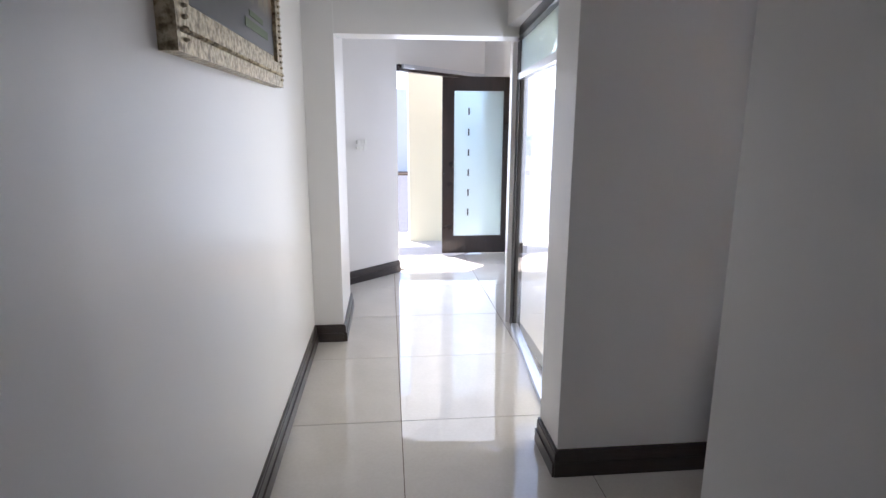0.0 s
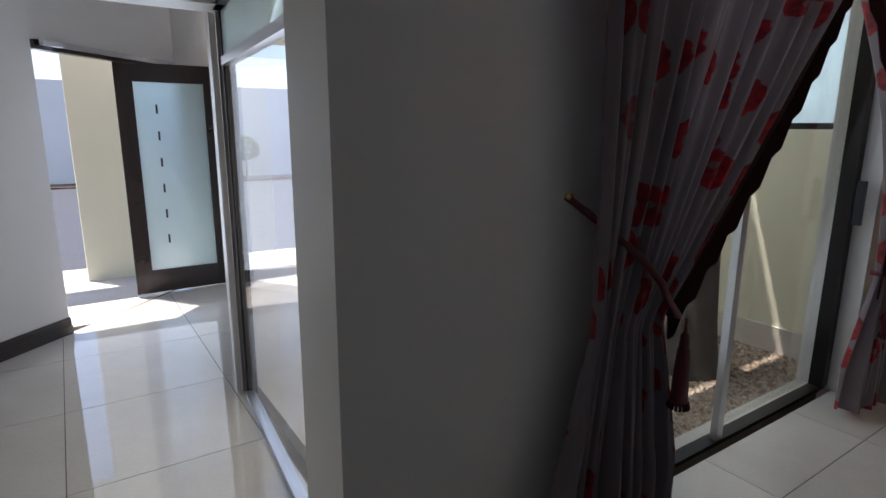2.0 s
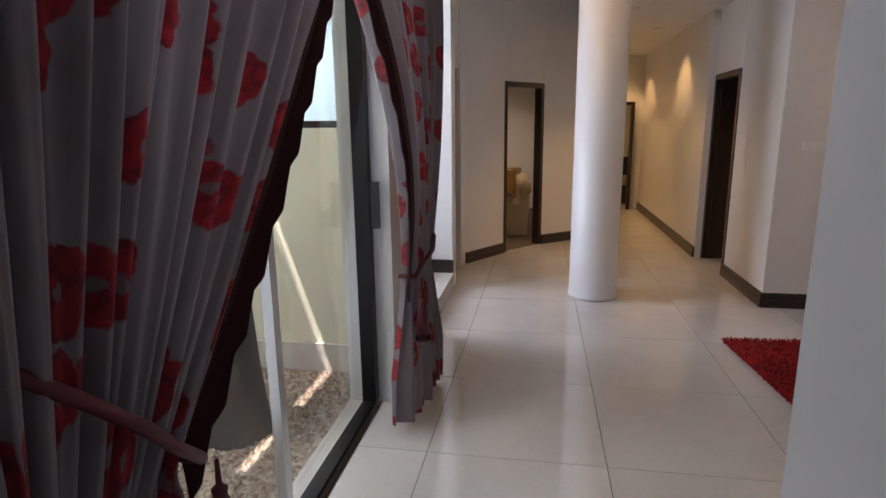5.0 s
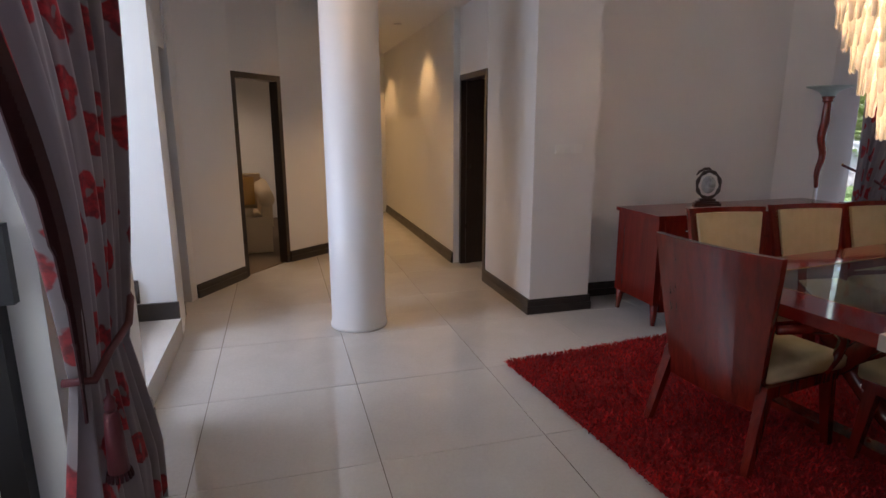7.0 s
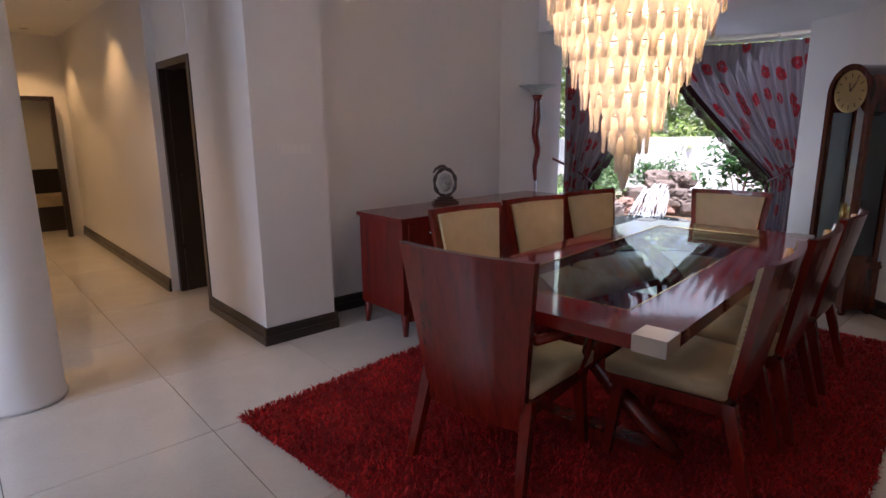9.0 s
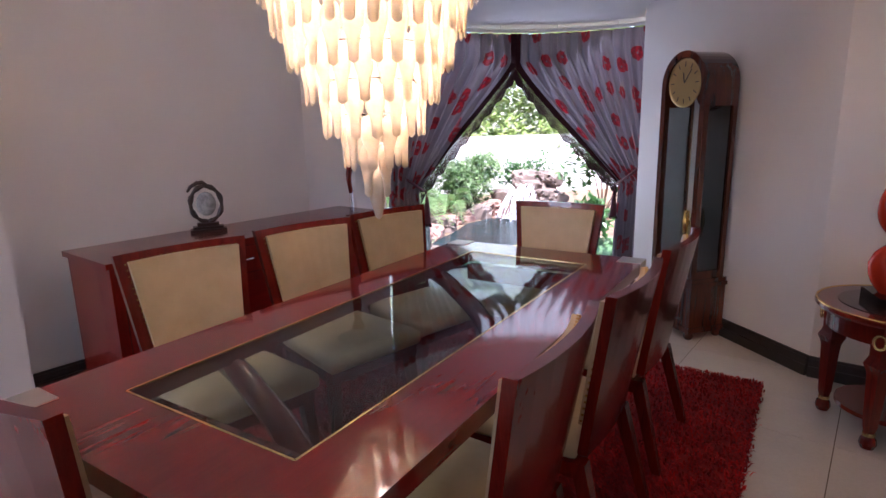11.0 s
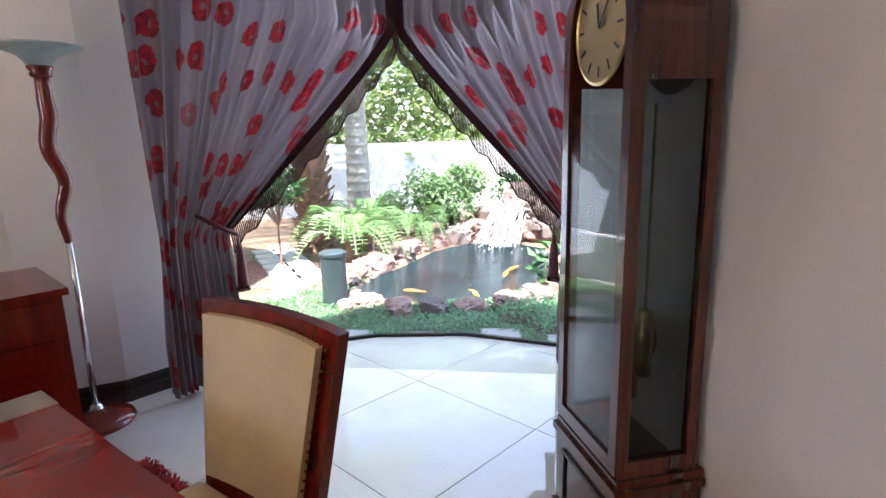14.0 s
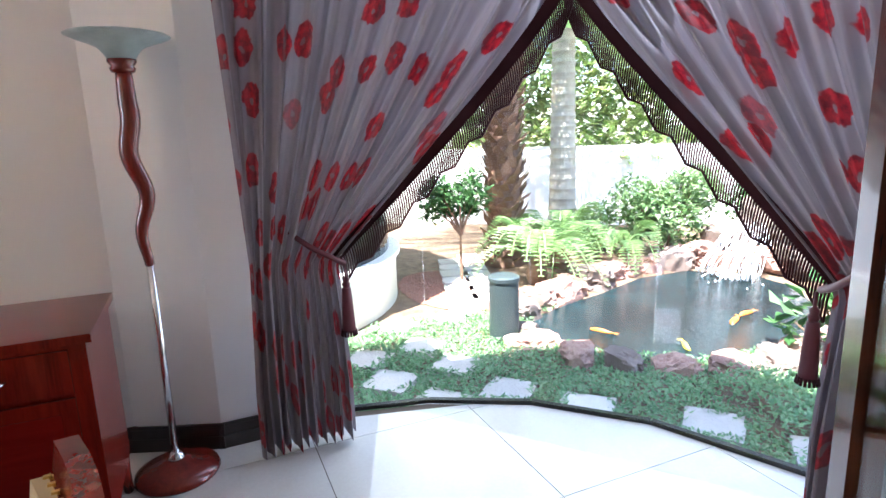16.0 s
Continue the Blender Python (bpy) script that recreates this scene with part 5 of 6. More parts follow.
# ---- hall and passage things ----
def wall_picture():
    p = thing("framed_picture", pose(1.84, 5.885, 1.615), "dark painting in a broad carved gilt frame on the wall", "picture")
    w, h = 0.665, 0.75
    for a, b, c, d in ((-w, w, 0, 0.10), (-w, w, h - 0.10, h), (-w, -w + 0.10, 0.10, h - 0.10), (w - 0.10, w, 0.10, h - 0.10)):
        part("frame_side", box(0.0, 0.045, a, b, c, d), M_gilt, p, "carved silver gilt moulding", bevel=0.012)
    bm = bmesh.new()
    for k in range(56):
        y = -w + 0.03 + (2 * w - 0.06) * k / 55
        for z in (0.05, h - 0.05):
            lathe([(0.0, -0.006), (0.009, -0.003), (0.009, 0.003), (0.0, 0.006)], 6, bm, (0.048, y, z))
    for k in range(28):
        z = 0.03 + (h - 0.06) * k / 27
        for y in (-w + 0.05, w - 0.05):
            lathe([(0.0, -0.006), (0.009, -0.003), (0.009, 0.003), (0.0, 0.006)], 6, bm, (0.048, y, z))
    tagged(part("beading", bm, M_gilt, p, "small raised carved beads"), kind="stuff")
    part("slip", box(0.02, 0.03, -w + 0.10, w - 0.10, 0.10, h - 0.10), M_gilt, p)
    part("canvas", box(0.030, 0.034, -w + 0.125, w - 0.125, 0.125, h - 0.125), M_canvas, p, "dark painted canvas with blurred town colours")
    part("motif", box(0.034, 0.036, 0.05, 0.42, 0.17, 0.20), M_motif, p, "faded green strokes")
    part("motif", box(0.034, 0.036, 0.12, 0.34, 0.215, 0.235), M_motif, p, "faded green strokes")


def make_gilt():
    m = Mat("silver_gilt", (0.42, 0.36, 0.24), 0.42, 0.7)
    m.color(m.ramp(m.noise(45, 5), (0.35, (0.16, 0.12, 0.07)), (0.6, (0.55, 0.48, 0.34))))
    m.bump(m.noise(60, 4), 0.8, 0.006)
    return m.m


def make_canvas():
    m = Mat("painted_canvas", (0.1, 0.1, 0.1), 0.3)
    v = m.coords("Object", (1, 1, 1))
    sep = m.node("ShaderNodeSeparateXYZ")
    m.link(v, sep.inputs[0])
    up = m.ramp(sep.outputs[2], (0.26, (0, 0, 0)), (0.34, (1, 1, 1)))
    vor = m.node("ShaderNodeTexVoronoi")
    vor.inputs["Scale"].default_value = 16
    m.link(m.coords("Object", (1, 1.2, 0.5)), vor.inputs["Vector"])
    sc = m.node("ShaderNodeSeparateColor")
    m.link(vor.outputs["Color"], sc.inputs[0])
    town = m.ramp(sc.outputs[0], (0.0, (0.03, 0.03, 0.035)), (0.35, (0.12, 0.03, 0.03)), (0.55, (0.35, 0.26, 0.13)), (0.75, (0.5, 0.44, 0.3)), (1.0, (0.05, 0.05, 0.06)))
    m.color(m.mix(up, m.mix(m.noise(12, 4), (0.035, 0.038, 0.045), (0.07, 0.07, 0.08)), town))
    return m.m


M_gilt, M_canvas = make_gilt(), make_canvas()
M_motif = Mat("faded_green", (0.10, 0.14, 0.07), 0.5).m
wall_picture()


def switch(m, w, h, keys, label):
    s = thing("light_switch", m, label, "light switch")
    part("plate", box(-w / 2, w / 2, -0.014, 0, -h / 2, h / 2), M_plastic, s, bevel=0.003)
    for k in range(keys):
        x = -w / 2 + w * (k + 0.5) / keys * 0.9 + w * 0.05
        part("rocker", box(x - 0.014, x + 0.014, -0.019, -0.0145, -0.022, 0.022), M_plastic, s)
    return s


switch(pose(8.058, 3.045, 1.285, 0, 0, -90), 0.225, 0.064, 4, "white four gang light switch on the pier")
switch(pose(6.66, 5.828, 1.38), 0.075, 0.11, 2, "white light switch on the pier beside the curtain")
m45 = math.degrees(math.atan2(0.51, 0.59))
switch(pose(2.118, 9.02, 1.30, 0, 0, m45), 0.12, 0.03, 3, "narrow white switch plate beside the front door")
switch(pose(2.118, 9.02, 1.245, 0, 0, m45), 0.12, 0.022, 2, "narrow white switch plate beside the front door")



def sofa():
    s = thing("sofa", pose(11.38, 5.72, 0, 0, 0, 6), "beige upholstered sofa with rolled arm and gold cushions in the lounge", "sofa")
    part("base", box(-0.45, 0.45, -0.4, 1.4, 0.0, 0.42), M_sofa, s, bevel=0.03)
    part("seat", box(-0.38, 0.30, -0.2, 1.3, 0.42, 0.52), M_sofa, s, bevel=0.03)
    part("backrest", tube([(0.36, -0.3, 0.42), (0.40, -0.3, 0.62), (0.42, -0.3, 0.80)], 0.09, 10), M_sofa, s, smooth=True)
    part("arm", tube([(-0.45, -0.36, 0.62), (0.0, -0.38, 0.63), (0.42, -0.36, 0.70)], [0.09, 0.09, 0.10], 14), M_sofa, s, smooth=True)
    part("arm_front", box(-0.44, 0.42, -0.42, -0.30, 0.30, 0.62), M_sofa, s, bevel=0.03)
    part("backrest", box(0.32, 0.48, -0.36, 1.4, 0.3, 0.86), M_sofa, s, bevel=0.05)
    c = thing("cushion", pose(11.30, 5.62, 0.60, 0, 0, 30), "gold striped cushion leaning on the sofa", "cushion")
    part("cushion_body", box(-0.22, 0.22, -0.07, 0.07, -0.05, 0.27), M_cushion, c, bevel=0.05)
    c = thing("cushion", pose(11.50, 5.78, 0.62, 0, 0, 50), "gold striped cushion leaning on the sofa", "cushion")
    part("cushion_body", box(-0.20, 0.20, -0.07, 0.07, -0.05, 0.27), M_cushion, c, bevel=0.05)


M_sofa = paint("sofa_fabric", (0.58, 0.46, 0.29), 0.9)
M_cushion = paint("cushion_fabric", (0.55, 0.33, 0.10), 0.7)
sofa()


def far_bed():
    s = thing("bench", pose(14.6, 3.95, 0), "low bench with a dark cushion in the far room", "bench")
    part("bench_seat", box(-0.3, 0.3, -0.6, 0.6, 0.35, 0.5), M_leather, s, bevel=0.03)
    part("bench_base", box(-0.28, 0.28, -0.58, 0.58, 0.0, 0.35), M_darkwood, s)
    part("bolster", box(0.2, 0.3, -0.6, 0.6, 0.5, 0.85), M_darkwood, s)


far_bed()


def downlight(x, y, z, watts, spot=70, tint=None):
    d = thing("downlight", pose(x, y, z), "small recessed ceiling downlight, added at a guessed place, lit", "light")
    part("rim", lathe([(0.032, -0.004), (0.048, -0.004), (0.048, -0.0005), (0.032, -0.0005)], 20), M_chrome, d)
    part("lamp", lathe([(0.0, -0.003), (0.03, -0.003), (0.03, -0.001), (0.0, -0.001)], 16), glowing, d)
    if watts:
        bulb("downlight_lamp", (x, y, z - 0.03), watts, tint or WARM, 0.03, spot)


glowing = glow("downlight_glow", (1.0, 0.78, 0.5), 20)
# downlights added at guessed places to brighten the passage and rooms
for x, y in ((9.6, 4.2), (10.9, 3.75), (12.2, 4.3), (13.2, 3.8)):
    downlight(x, y, 2.6, 12, 100)
downlight(7.6, 4.9, H_CEIL, 4.5, 110)
downlight(5.0, 2.6, H_CEIL, 3.5, 110)
downlight(4.7, 0.9, H_CEIL, 4.5, 90)
downlight(11.9, 6.2, 2.7, 22, 140, (1.0, 0.76, 0.5))
downlight(14.8, 4.3, 2.7, 10, 120)

# ---- garden ----
G = -0.06
CORNER, GSCALE = Vector((5.55, 0.38, 1.39)), 1.124
GARDEN = Matrix.Translation(CORNER) @ Matrix.Scale(GSCALE, 4) @ Matrix.Translation(-CORNER)
POND = [(9.05, -1.78), (8.62, -1.80), (8.25, -2.02), (8.0, -2.35), (7.92, -2.8), (8.0, -3.4), (8.3, -4.0), (8.8, -4.45), (9.35, -4.5), (9.72, -4.1), (9.72, -3.5), (9.5, -2.9), (9.36, -2.4), (9.22, -2.0)]


def make_water():
    m = Mat("pond_water", (0.022, 0.035, 0.035), 0.06)
    m.b.inputs["IOR"].default_value = 1.33
    n = m.noise(16, 3, 0.55, m.coords("Object", (1, 2.4, 1)), 1.6)
    m.bump(n, 1.0, 0.2)
    m.color(m.ramp(m.noise(1.2, 3), (0.35, (0.008, 0.030, 0.036)), (0.7, (0.03, 0.08, 0.09))))
    return m.m


M_water = make_water()
M_koi = Mat("koi_orange", (0.75, 0.22, 0.03), 0.4).m
M_koi_y = Mat("koi_yellow", (0.75, 0.55, 0.06), 0.4).m
M_foam = Mat("white_falling_water", (0.80, 0.84, 0.88), 0.25).m
M_bollard = Mat("grey_green_metal", (0.06, 0.085, 0.09), 0.4, 0.3).m
M_bark = make_stone("palm_bark", (0.30, 0.27, 0.22), (0.48, 0.45, 0.38), 9)
M_fibre = make_stone("fibrous_bark", (0.11, 0.06, 0.04), (0.36, 0.22, 0.14), 14)
M_mulch = make_stone("bark_chip", (0.16, 0.07, 0.045), (0.38, 0.20, 0.14), 30)
GARDEN_FROM = set(bpy.data.objects)
structure("pond", prism(POND[::-1], -0.06, -0.045), M_water, "dark rippled pond water with koi", "pond")


def rock(x, y, z, sx, sy, sz, seed, mat, label, group="rocks round the pond"):
    bm = bmesh.new()
    bmesh.ops.create_icosphere(bm, subdivisions=4, radius=1)
    off = Vector((seed * 3.7, seed * 1.3, seed * 7.1))
    for v in bm.verts:
        p = v.co.copy()
        d = 1 + 0.55 * noise.noise(p * 0.9 + off) - 0.45 * abs(noise.noise(p * 1.9 + off)) + 0.22 * abs(noise.noise(p * 4.5 + off)) + 0.06 * noise.noise(p * 11 + off)
        q = p * d
        for k in range(3):
            q[k] = max(-0.85 - 0.1 * noise.noise(off + Vector((k, 0, 0))), min(0.85, q[k]))
        v.co = Vector((q.x * sx, q.y * sy, q.z * sz))
    ob = part("rock", bm, mat)
    ob.matrix_basis = pose(x, y, z, 0, 0, seed * 47)
    return tagged(ob, label, "rock", group)


rng = random.Random(21)
near = [(8.95, -1.66), (8.66, -1.60), (8.36, -1.72), (8.12, -1.92), (7.93, -2.15), (7.76, -2.42), (7.72, -2.72), (7.70, -3.02), (7.80, -3.36), (7.96, -3.78)]
for k, (x, y) in enumerate(near):
    s = rng.uniform(0.13, 0.20)
    rock(x, y, G + 0.03, s * 1.15, s * 0.8, s * 0.62, k + 1, M_rock if k % 3 else M_rock_dark, "rough red brown rock at the pond edge among ground cover")
far = [(9.28, -1.86), (9.45, -2.12), (9.52, -2.40), (9.68, -2.66), (9.78, -2.96), (9.92, -3.25), (9.98, -3.55), (10.0, -3.85), (9.95, -4.15), (9.85, -4.45), (9.62, -4.72), (9.3, -4.85), (8.9, -4.85), (8.5, -4.55), (8.2, -4.25)]
for k, (x, y) in enumerate(far):
    s = rng.uniform(0.17, 0.25)
    rock(x, y, G + 0.05 + (0.08 if k > 8 else 0), s * 1.1, s * 0.85, s * 0.72, k + 31, M_rock if k % 4 else M_rock_dark, "rough pinkish rock on the far pond bank")
for k, (x, y, z, s) in enumerate([(9.75, -4.75, 0.2, 0.28), (9.45, -4.95, 0.34, 0.27), (9.1, -4.95, 0.22, 0.26), (9.65, -5.1, 0.5, 0.25), (9.25, -5.2, 0.5, 0.24)]):
    rock(x, y, z, s * 1.1, s, s * 0.7, k + 61, M_rock_dark, "dark wet rock stacked under the waterfall")


def waterfall():
    w = thing("waterfall", pose(9.32, -4.62, 0), "white water falling over dark rocks into the pond", "waterfall")
    r = random.Random(3)
    bm = bmesh.new()
    for k in range(46):
        x, y = r.uniform(-0.20, 0.22), r.uniform(-0.12, 0.12)
        z0, n = r.uniform(0.30, 0.50), 6
        pts = []
        for i in range(n):
            f = i / (n - 1)
            pts.append((x * (1 + 0.5 * f) + r.gauss(0, 0.012), y + 0.10 + 0.28 * f, z0 - (z0 + 0.03) * f ** 1.6))
        tube(pts, [r.uniform(0.003, 0.008) for _ in range(n)], 5, bm)
    part("stream", bm, M_foam, w, "broken white streams of water", smooth=True)
    bm = bmesh.new()
    for k in range(90):
        a, q = r.uniform(0, 6.28), abs(r.gauss(0, 0.20))
        bmesh.ops.create_icosphere(bm, subdivisions=1, radius=r.uniform(0.006, 0.016), matrix=Matrix.Translation((q * math.cos(a), 0.42 + 0.6 * q * math.sin(a), r.uniform(-0.045, 0.02))))
    part("splash", bm, M_foam, w, "white splash drops")


waterfall()


def koi(x, y, rz, s, mat, label):
    bm = tube([(-0.16 * s, 0, 0), (-0.11 * s, 0.01 * s, 0), (-0.03 * s, 0.0, 0), (0.06 * s, -0.01 * s, 0), (0.13 * s, 0, 0)], [0.004, 0.018 * s, 0.032 * s, 0.030 * s, 0.008], 8)
    a = [bm.verts.new(c) for c in ((-0.15 * s, 0, 0), (-0.23 * s, 0.04 * s, 0.002), (-0.20 * s, 0, 0.002), (-0.23 * s, -0.04 * s, 0.002))]
    bm.faces.new(a)
    ob = part("fish", bm, mat, smooth=True)
    ob.matrix_basis = pose(x, y, -0.040, 0, 0, rz)
    tagged(ob, label, "fish", "koi in the pond")


koi(8.40, -3.20, 120, 0.75, M_koi, "orange koi swimming just under the pond surface")
koi(8.48, -3.42, 100, 0.65, M_koi, "orange koi swimming just under the pond surface")
koi(8.70, -2.20, 30, 0.6, M_koi, "orange koi swimming just under the pond surface")
koi(8.20, -2.50, 150, 0.6, M_koi_y, "yellow koi swimming close to the pond edge")

bo = thing("garden_bollard", pose(8.93, -1.53, G), "squat grey green garden light bollard beside the pond", "garden light")
part("body", lathe([(0.105, 0.0), (0.105, 0.44)], 32), M_bollard, bo, smooth=False)
part("cap", lathe([(0.112, 0.44), (0.112, 0.465), (0.095, 0.475), (0.0, 0.478)], 32), M_bollard, bo)


def stone_slab(x, y, a, w, d, seed, label, group):
    bm = bmesh.new()
    r = random.Random(seed)
    pts = []
    for cx, cy in ((-1, -1), (0, -1.04), (1, -1), (1.04, 0), (1, 1), (0, 1.03), (-1, 1), (-1.03, 0)):
        pts.append((cx * w / 2 + r.uniform(-0.012, 0.012), cy * d / 2 + r.uniform(-0.012, 0.012)))
    ob = part("stepping_stone", prism(pts, 0, 0.035), M_stepstone, bevel=0.006)
    ob.matrix_basis = pose(x, y, G - 0.002, 0, 0, a)
    return tagged(ob, label, "stepping stone", group)


STONES = [(9.5, -0.92), (9.02, -0.93), (8.58, -0.56), (8.63, -1.0), (8.98, -0.52), (9.5, -1.36), (8.16, -1.12), (7.38, -1.80), (8.2, -0.72), (7.80, -1.38), (6.95, -2.02), (9.6, -0.45)]
for k, (x, y) in enumerate(STONES):
    stone_slab(x, y, 38 + k * 3 % 7, 0.27, 0.27, k, "pale square stepping stone set in ground cover", "stepping stones in the ground cover")
k = 40
for i in range(7):
    for j in range(2):
        x, y = 9.72 + i * 0.27 + j * 0.14, -1.60 - i * 0.10 - j * 0.30
        stone_slab(x, y, -18, 0.24, 0.26, k, "pale rectangular paving slab in the garden path", "path slabs")
        k += 1


def leaf_cloud(name, points, size, mat, parent=None, label="", seed=0, droop=0.3, kind="stuff"):
    """Many small folded leaves round the given points, as one mesh."""
    r = random.Random(seed)
    verts, faces = [], []
    for p in points:
        a, t, s = r.uniform(0, 6.283), r.uniform(-0.6, 0.9), size * r.uniform(0.6, 1.25)
        u = Vector((math.cos(a) * math.cos(t), math.sin(a) * math.cos(t), math.sin(t)))
        w = u.cross(Vector((0, 0, 1)))
        w = w.normalized() if w.length > 0.01 else Vector((1, 0, 0))
        n = w.cross(u) * r.choice((-1, 1))
        c = Vector(p)
        i = len(verts)
        verts += [c, c + u * s * 0.5 + w * s * 0.26 + n * s * 0.08, c + u * s - n * s * droop * 0.4, c + u * s * 0.5 - w * s * 0.26 + n * s * 0.08]
        faces += [(i, i + 1, i + 2), (i, i + 2, i + 3)]
    me = bpy.data.meshes.new(name)
    me.from_pydata([tuple(v) for v in verts], [], faces)
    me.materials.append(mat)
    ob = new(name, me)
    if parent:
        ob.parent = parent
    return tagged(ob, label, "" if parent else "plants", "", kind)


def in_poly(x, y, poly):
    c = False
    for (ax, ay), (bx, by) in zip(poly, poly[1:] + poly[:1]):
        if (ay > y) != (by > y) and x < (bx - ax) * (y - ay) / (by - ay) + ax:
            c = not c
    return c


def ground_cover():
    r = random.Random(77)
    pts = []
    while len(pts) < 38000:
        x, y = r.uniform(6.1, 10.2), r.uniform(-4.4, 0.1)
        w = GARDEN @ Vector((x, y, 0))
        if math.hypot(w.x - BAY_C[0], w.y - BAY_C[1]) < BAY_R + 0.04 or math.hypot(x - BAY_C[0], y - BAY_C[1]) > 3.5 + 0.25 * math.sin(x * 7) or in_poly(x, y, POND) or (w.x < 6.6 and w.y > -1.85) or math.hypot(x - 11.0, y - 0.35) < 1.8:
            continue
        if x > 9.75 + 0.1 * math.sin(y * 9) and y > -2.0:
            continue
        if any(abs((x - a) + (y - b)) < 0.165 + 0.02 * math.sin(x * 40) and abs((x - a) - (y - b)) < 0.165 + 0.02 * math.sin(y * 37) for a, b in STONES):
            continue
        h = 0.035 + 0.035 * (noise.noise(Vector((x * 3, y * 3, 0))) + 0.5) + (0.10 if math.hypot(x - 7.05, y + 2.25) < 0.30 or math.hypot(x - 7.45, y + 2.25) < 0.22 else 0)
        pts.append((x, y, G + r.uniform(0.0, 1.0) ** 0.6 * h))
    leaf_cloud("ground_cover", pts, 0.034, M_cover, None, "low small leaved green ground cover between the stepping stones", 5)


ground_cover()


def shrub(name, x, y, rad, h, count, size, mat, label, seed, z0=G, blobs=9):
    s = thing(name, pose(x, y, z0), label, "shrub")
    r = random.Random(seed)
    cl = [(r.uniform(-0.6, 0.6) * rad, r.uniform(-0.6, 0.6) * rad, r.uniform(0.3, 0.85) * h, r.uniform(0.3, 0.5) * rad) for _ in range(blobs)]
    pts = []
    for k in range(count):
        cx, cy, cz, cr = cl[r.randrange(blobs)]
        v = Vector((r.gauss(0, 1), r.gauss(0, 1), r.gauss(0, 1))).normalized() * cr * r.uniform(0.65, 1.1)
        pts.append((cx + v.x, cy + v.y, max(0.02, cz + v.z)))
    leaf_cloud("leaf_mass", pts, size, mat, s, "", seed)
    bm = bmesh.new()
    for cx, cy, cz, cr in cl:
        tube([(0, 0, 0), (cx * 0.4, cy * 0.4, cz * 0.5), (cx, cy, cz)], [0.014, 0.010, 0.004], 6, bm)
    part("branch", bm, M_fibre, s)
    return s


shrub("shrub", 10.35, -4.45, 0.62, 0.95, 3800, 0.085, M_leaf, "bushy green shrub behind the pond before the white wall", 3)
shrub("shrub", 11.2, -3.95, 0.42, 0.55, 1500, 0.08, M_leaf, "bushy green shrub behind the pond before the white wall", 8)
shrub("shrub", 9.9, -5.6, 0.5, 0.9, 1800, 0.08, M_leaf_dark, "dark green shrub behind the waterfall", 4)
shrub("broadleaf_plant", 7.62, -3.10, 0.28, 0.66, 230, 0.15, M_leaf_dark, "broad leaved dark green plant close to the window", 12)
shrub("broadleaf_plant", 8.3, -5.2, 0.6, 1.5, 800, 0.15, M_leaf_dark, "broad leaved dark green plant beside the waterfall", 13)
st = shrub("small_tree", 10.5, -1.95, 0.34, 0.60, 1300, 0.085, M_leaf_dark, "young tree with a thin stem and dark glossy leaves", 15, z0=0.42)
part("trunk", tube([(0, 0, -0.48), (0.01, 0, -0.1), (0, 0, 0.3)], [0.014, 0.012, 0.009], 8), M_fibre, st)


def frond(base, yaw, length, rise, droop, bm, leaflet=0.16, n=26, width=0.007):
    """A feather leaf: a bent rib with leaflets both ways."""
    d = Vector((math.cos(yaw), math.sin(yaw), 0))
    side = Vector((-d.y, d.x, 0))
    pts = []
    for i in range(n):
        f = i / (n - 1)
        pts.append(Vector(base) + d * length * f + Vector((0, 0, rise * math.sin(f * 2.2) - droop * f * f)))
    for a, b in zip(pts, pts[1:]):
        v = [bm.verts.new(c) for c in (a + side * 0.006, a - side * 0.006, b - side * 0.005, b + side * 0.005)]
        bm.faces.new(v)
    for i in range(2, n):
        f = i / (n - 1)
        ln = leaflet * math.sin(math.pi * (0.12 + 0.84 * f)) ** 0.7
        for s in (-1, 1):
            tip = pts[i] + (side * s * 0.85 + d * 0.55).normalized() * ln + Vector((0, 0, 0.25 * ln - 0.15 * ln))
            w = d * width
            v = [bm.verts.new(c) for c in (pts[i] - w * 0.5, (pts[i] + tip) / 2 - w + Vector((0, 0, 0.01)), tip, (pts[i] + tip) / 2 + w)]
            bm.faces.new(v if s > 0 else v[::-1])


def cycad(x, y, h, seed, count=26, size=0.75):
    c = thing("cycad", pose(x, y, G), "low cycad with arching feathery green fronds among pond rocks", "plant", "cycads by the pond")
    part("trunk", lathe([(0.09, 0), (0.11, 0.08), (0.08, 0.2), (0.03, 0.25)], 12), M_fibre, c)
    r = random.Random(seed)
    for k in range(count):
        bm = bmesh.new()
        lf = r.uniform(0.3, 1.0)
        frond((0, 0, 0.22), k * 2.399 + r.uniform(-0.2, 0.2), size * (0.5 + 0.5 * lf), h * (1.25 - 0.75 * lf), 0.10 + 0.35 * lf * r.uniform(0.6, 1.2), bm, 0.15, 24)
        part("frond", bm, M_palmleaf, c)


cycad(10.15, -2.60, 0.50, 1)
cycad(10.55, -3.15, 0.55, 2)
cycad(10.2, -3.75, 0.35, 5, 16, 0.5)


